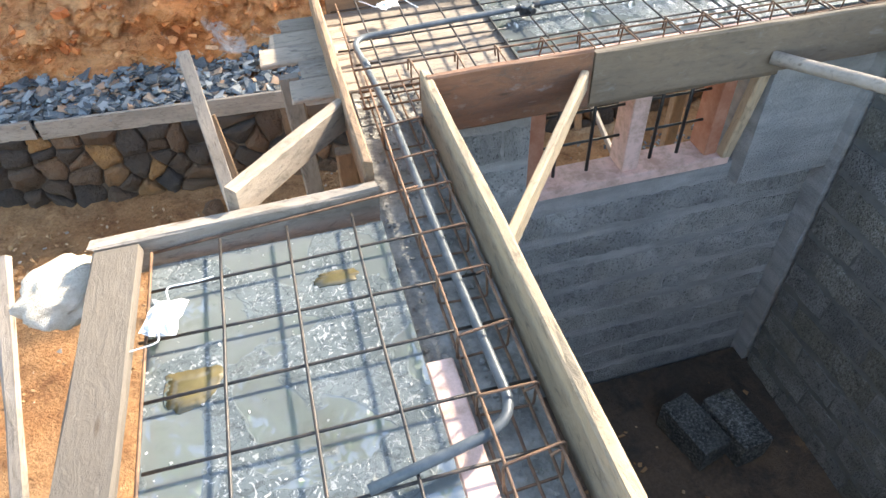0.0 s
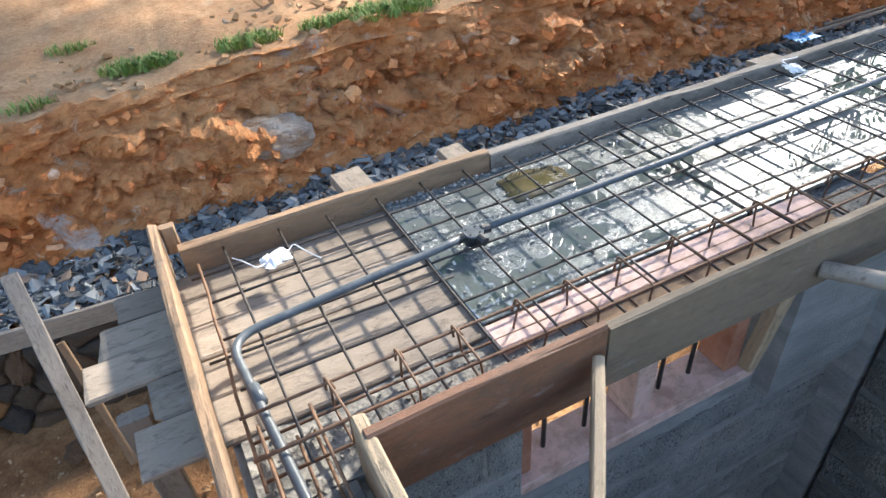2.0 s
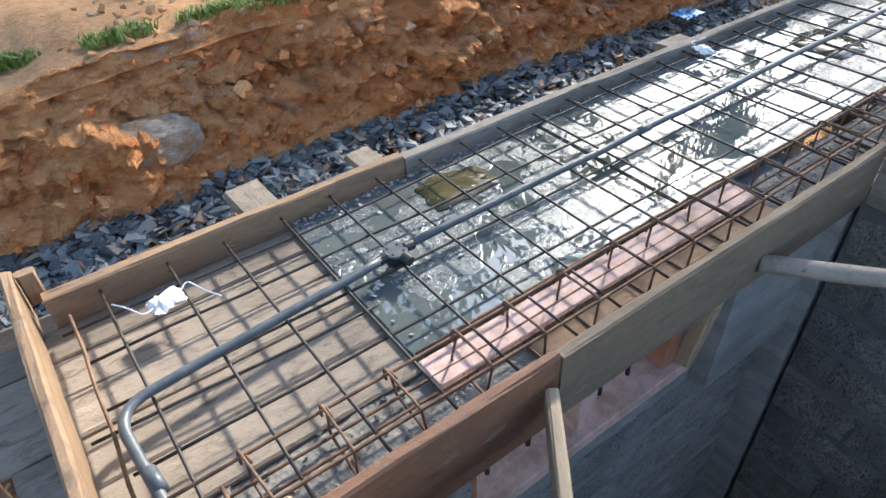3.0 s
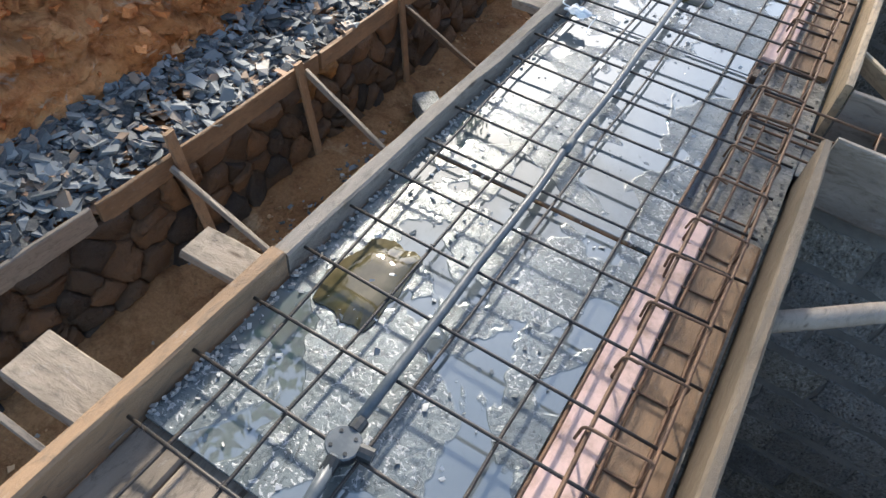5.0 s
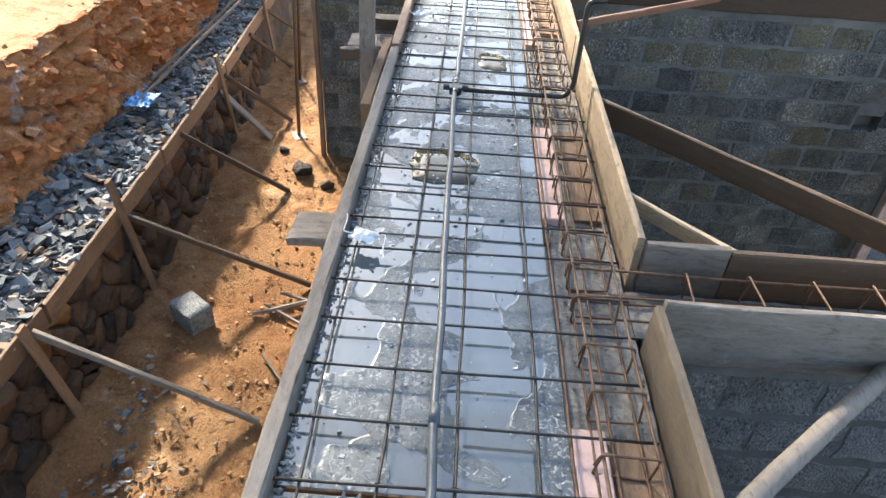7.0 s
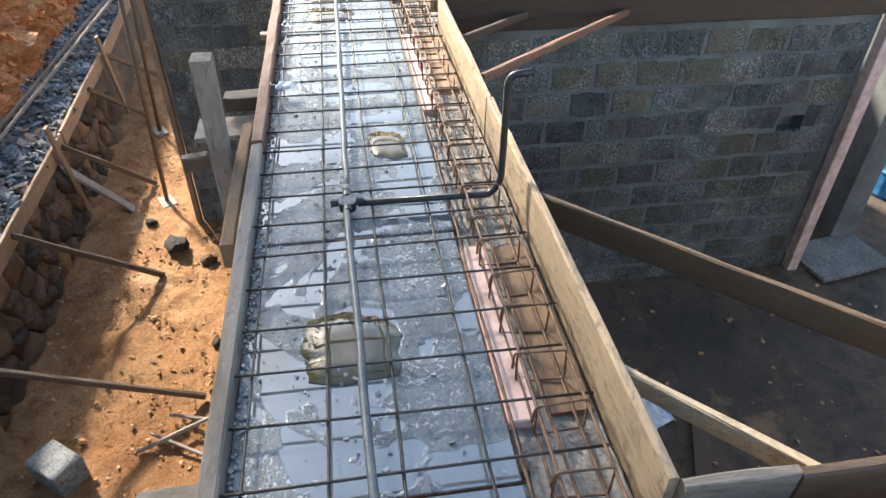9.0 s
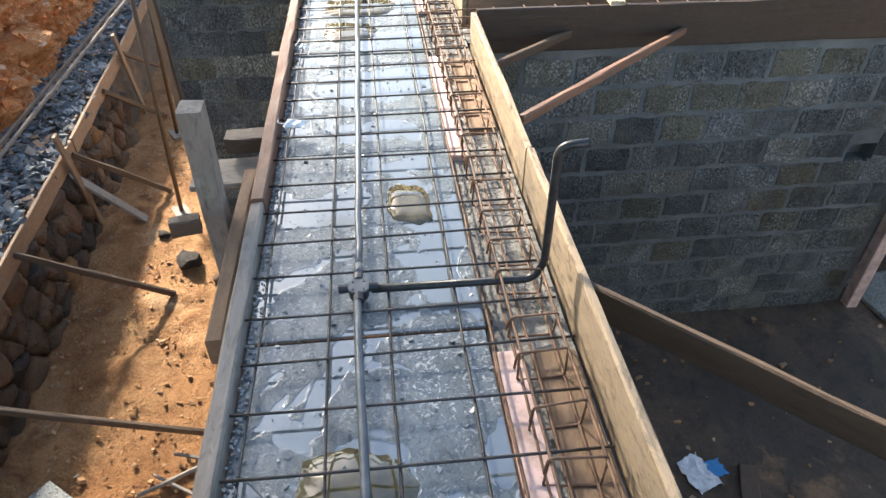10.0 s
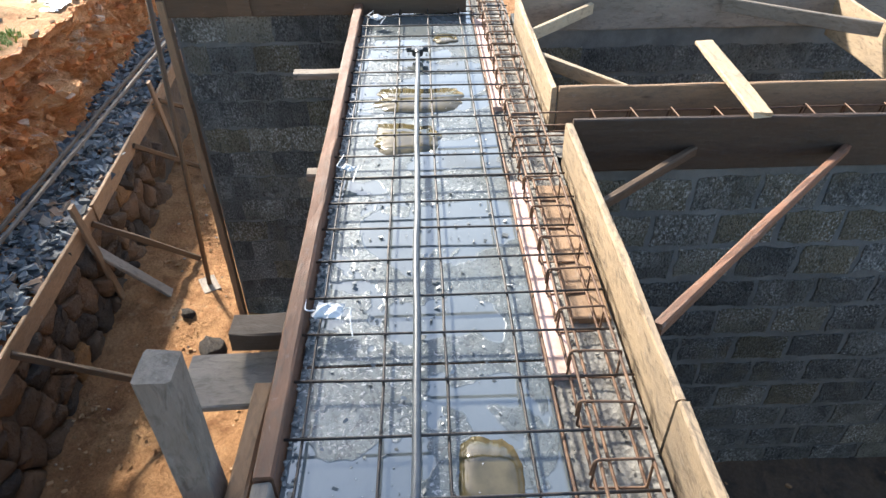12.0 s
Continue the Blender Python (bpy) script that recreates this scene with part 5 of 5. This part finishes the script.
def tree(seed, height, bare=False):
    r3 = random.Random(seed)
    ob = thing("tree", "tall green broad-leaved tree out of view behind the earth bank", "tree", "trees behind the bank")
    lean = Vector((r3.uniform(-0.1, 0.1), r3.uniform(-0.1, 0.1), 1))
    bm = bmesh.new()

    def limb(p, d, length, r0, depth, forks=(1, 2, 3)):
        pts = [p + d * length * f + Vector((r3.uniform(-1, 1), r3.uniform(-1, 1), 0)) * 0.04 * length * (f > 0) for f in (0, 0.35, 0.7, 1.0)]
        rings = []
        for q, k in zip(pts, (1.0, 0.8, 0.62, 0.45)):
            u = d.orthogonal().normalized()
            v = d.cross(u)
            rings.append([q + r0 * k * (math.cos(a) * u + math.sin(a) * v) for a in [1.0472 * j for j in range(6)]])
        loft(bm, rings)
        tips.append(pts[-1])
        if depth:
            for _ in range(4):
                e = (d + Vector((r3.uniform(-1, 1), r3.uniform(-1, 1), r3.uniform(-0.1, 0.7)))).normalized()
                limb(pts[r3.choice(forks)], e, length * r3.uniform(0.5, 0.7), r0 * 0.5, depth - 1)

    tips = []
    limb(Vector((0, 0, 0)), lean.normalized(), height * 0.5, 0.17, 3, (3,) if bare else (1, 2, 3))
    part("trunk", bm, bark, ob)
    verts, faces = [], []
    for t2 in tips:
        for _ in range(34):
            c = t2 + Vector((r3.gauss(0, 0.5), r3.gauss(0, 0.5), r3.gauss(0, 0.4)))
            q = Euler((r3.uniform(0, 6), r3.uniform(0, 6), r3.uniform(0, 6))).to_matrix()
            n = len(verts)
            for a, b in ((-0.19, 0), (-0.05, 0.09), (0.19, 0), (-0.05, -0.09)):
                verts.append(c + q @ Vector((a, b, 0.02 * (b != 0))))
            faces.append((n, n + 1, n + 2, n + 3))
    me = bpy.data.meshes.new("crown")
    me.from_pydata(verts, [], faces)
    me.materials.append(leaf_mat)
    part("crown", me, None, ob)
    return ob


tree_a, tree_b, tree_shade = tree(3, 13.0), tree(9, 12.0), tree(17, 11.5, True)
tree_a.matrix_basis, tree_b.matrix_basis = pose(7.2, 12.2, -0.75), pose(4.6, 12.4, -0.75, 0, 0, 60)
# Unseen tree, squeezed narrow and placed to keep sun off part of the deck.
tree_shade.matrix_basis = pose(15.35, 9.7, -0.75) @ Matrix.Diagonal((0.32, 0.32, 1.0, 1))
# The small copy at x 13.2 is added to shade the gravel.
for src, x, y, turn, big in ((tree_a, 2.3, 13.0, 140, 1.55), (tree_b, -1.5, 13.6, 200, 1.6), (tree_b, 0.4, 11.6, 20, 1.35), (tree_b, 13.2, 12.0, 90, 0.6), (tree_b, 9.4, 12.8, 300, 1.0), (tree_a, 6.8, 15.5, 250, 1.0)):
    copy_thing(src, pose(x, y, -0.75, 0, 0, turn) @ Matrix.Scale(big, 4))

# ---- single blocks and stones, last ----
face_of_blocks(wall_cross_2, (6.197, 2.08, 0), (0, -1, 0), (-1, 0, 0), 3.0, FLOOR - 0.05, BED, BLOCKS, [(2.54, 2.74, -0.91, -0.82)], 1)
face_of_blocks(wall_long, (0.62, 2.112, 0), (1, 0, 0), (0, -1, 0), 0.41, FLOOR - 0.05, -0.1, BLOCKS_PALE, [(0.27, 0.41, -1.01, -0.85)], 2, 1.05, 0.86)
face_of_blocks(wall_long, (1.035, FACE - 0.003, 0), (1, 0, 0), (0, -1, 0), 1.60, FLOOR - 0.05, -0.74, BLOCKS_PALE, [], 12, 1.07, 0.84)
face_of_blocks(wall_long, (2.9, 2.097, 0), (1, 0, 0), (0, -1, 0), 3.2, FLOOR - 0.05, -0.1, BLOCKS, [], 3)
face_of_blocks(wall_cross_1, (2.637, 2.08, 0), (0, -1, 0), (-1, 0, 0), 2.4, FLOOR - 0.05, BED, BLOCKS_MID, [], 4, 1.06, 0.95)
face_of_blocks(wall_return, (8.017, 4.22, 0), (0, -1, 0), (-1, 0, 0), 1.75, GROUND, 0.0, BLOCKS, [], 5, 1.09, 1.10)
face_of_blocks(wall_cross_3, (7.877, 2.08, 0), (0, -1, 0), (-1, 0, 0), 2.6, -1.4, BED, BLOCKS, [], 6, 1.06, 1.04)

def cell(p, others, box2):
    """The polygon of points nearer to p than to the others."""
    poly = list(box2)
    for q in others:
        mx, mz, nx, nz = (p[0] + q[0]) / 2, (p[1] + q[1]) / 2, q[0] - p[0], q[1] - p[1]
        out = []
        for a, b in zip(poly, poly[1:] + poly[:1]):
            da, db = (a[0] - mx) * nx + (a[1] - mz) * nz, (b[0] - mx) * nx + (b[1] - mz) * nz
            if da <= 0:
                out.append(a)
            if da * db < 0:
                f = da / (da - db)
                out.append((a[0] + f * (b[0] - a[0]), a[1] + f * (b[1] - a[1])))
        poly = out
        if len(poly) < 3:
            return []
    return poly


def wall_stone(poly, r2):
    """A rough stone with a bulging split face, from its outline in x and z round its middle."""
    bm = bmesh.new()
    n = len(poly)
    tilt = (r2.uniform(-0.14, 0.14), r2.uniform(-0.22, 0.22))
    rings = []
    out = r2.uniform(0.4, 1.5)
    for k2, d in ((1.0, -0.06), (0.93, 0.004 * out), (0.82, 0.024 * out), (0.45, 0.036 * out)):
        rings.append([bm.verts.new((x * k2 + r2.uniform(-0.008, 0.008), -(d + x * tilt[0] * (d > 0) + z * tilt[1] * (d > 0) + r2.uniform(-0.009, 0.009)), z * k2 + r2.uniform(-0.008, 0.008))) for x, z in poly])
    for a, b in zip(rings, rings[1:]):
        for i in range(n):
            bm.faces.new((a[i], a[(i + 1) % n], b[(i + 1) % n], b[i]))
    bm.faces.new(rings[-1])
    return mesh_of("stone", bm, stone_mat, True)


r2 = random.Random(31)
points, row, z = [], 0, GROUND + 0.05
while z < -1.92:
    x = -4.0 + 0.12 * (row % 2)
    while x < 10.0:
        if r2.random() > 0.20:
            points.append((x + r2.uniform(-0.08, 0.08), z + r2.uniform(-0.055, 0.055)))
        x += r2.uniform(0.16, 0.34)
    z += 0.118
    row += 1
for p in points:
    near = [q for q in points if q != p and abs(q[0] - p[0]) < 0.6 and abs(q[1] - p[1]) < 0.5]
    poly = cell(p, near, [(p[0] - 0.22, GROUND - 0.04), (p[0] + 0.22, GROUND - 0.04), (p[0] + 0.22, -1.88), (p[0] - 0.22, -1.88)])
    if len(poly) < 3:
        continue
    rough = []
    for a, b in zip(poly, poly[1:] + poly[:1]):
        rough.append(a)
        if math.hypot(a[0] - b[0], a[1] - b[1]) > 0.06:
            rough.append(((a[0] + b[0]) / 2 + r2.uniform(-0.012, 0.012), (a[1] + b[1]) / 2 + r2.uniform(-0.012, 0.012)))
    poly = [(a[0] * (1 - k) + b[0] * k, a[1] * (1 - k) + b[1] * k) for a, b in zip(rough, rough[1:] + rough[:1]) for k in (0.14, 0.86)]
    cx, cz = sum(a[0] for a in poly) / len(poly), sum(a[1] for a in poly) / len(poly)
    f = (cz - GROUND) / 0.8
    part("stone", wall_stone([(a[0] - cx, a[1] - cz) for a in poly], r2), None, retaining, "", pose(cx, ledge_y(cx) - 0.10 * (1 - f) + 0.025, cz))
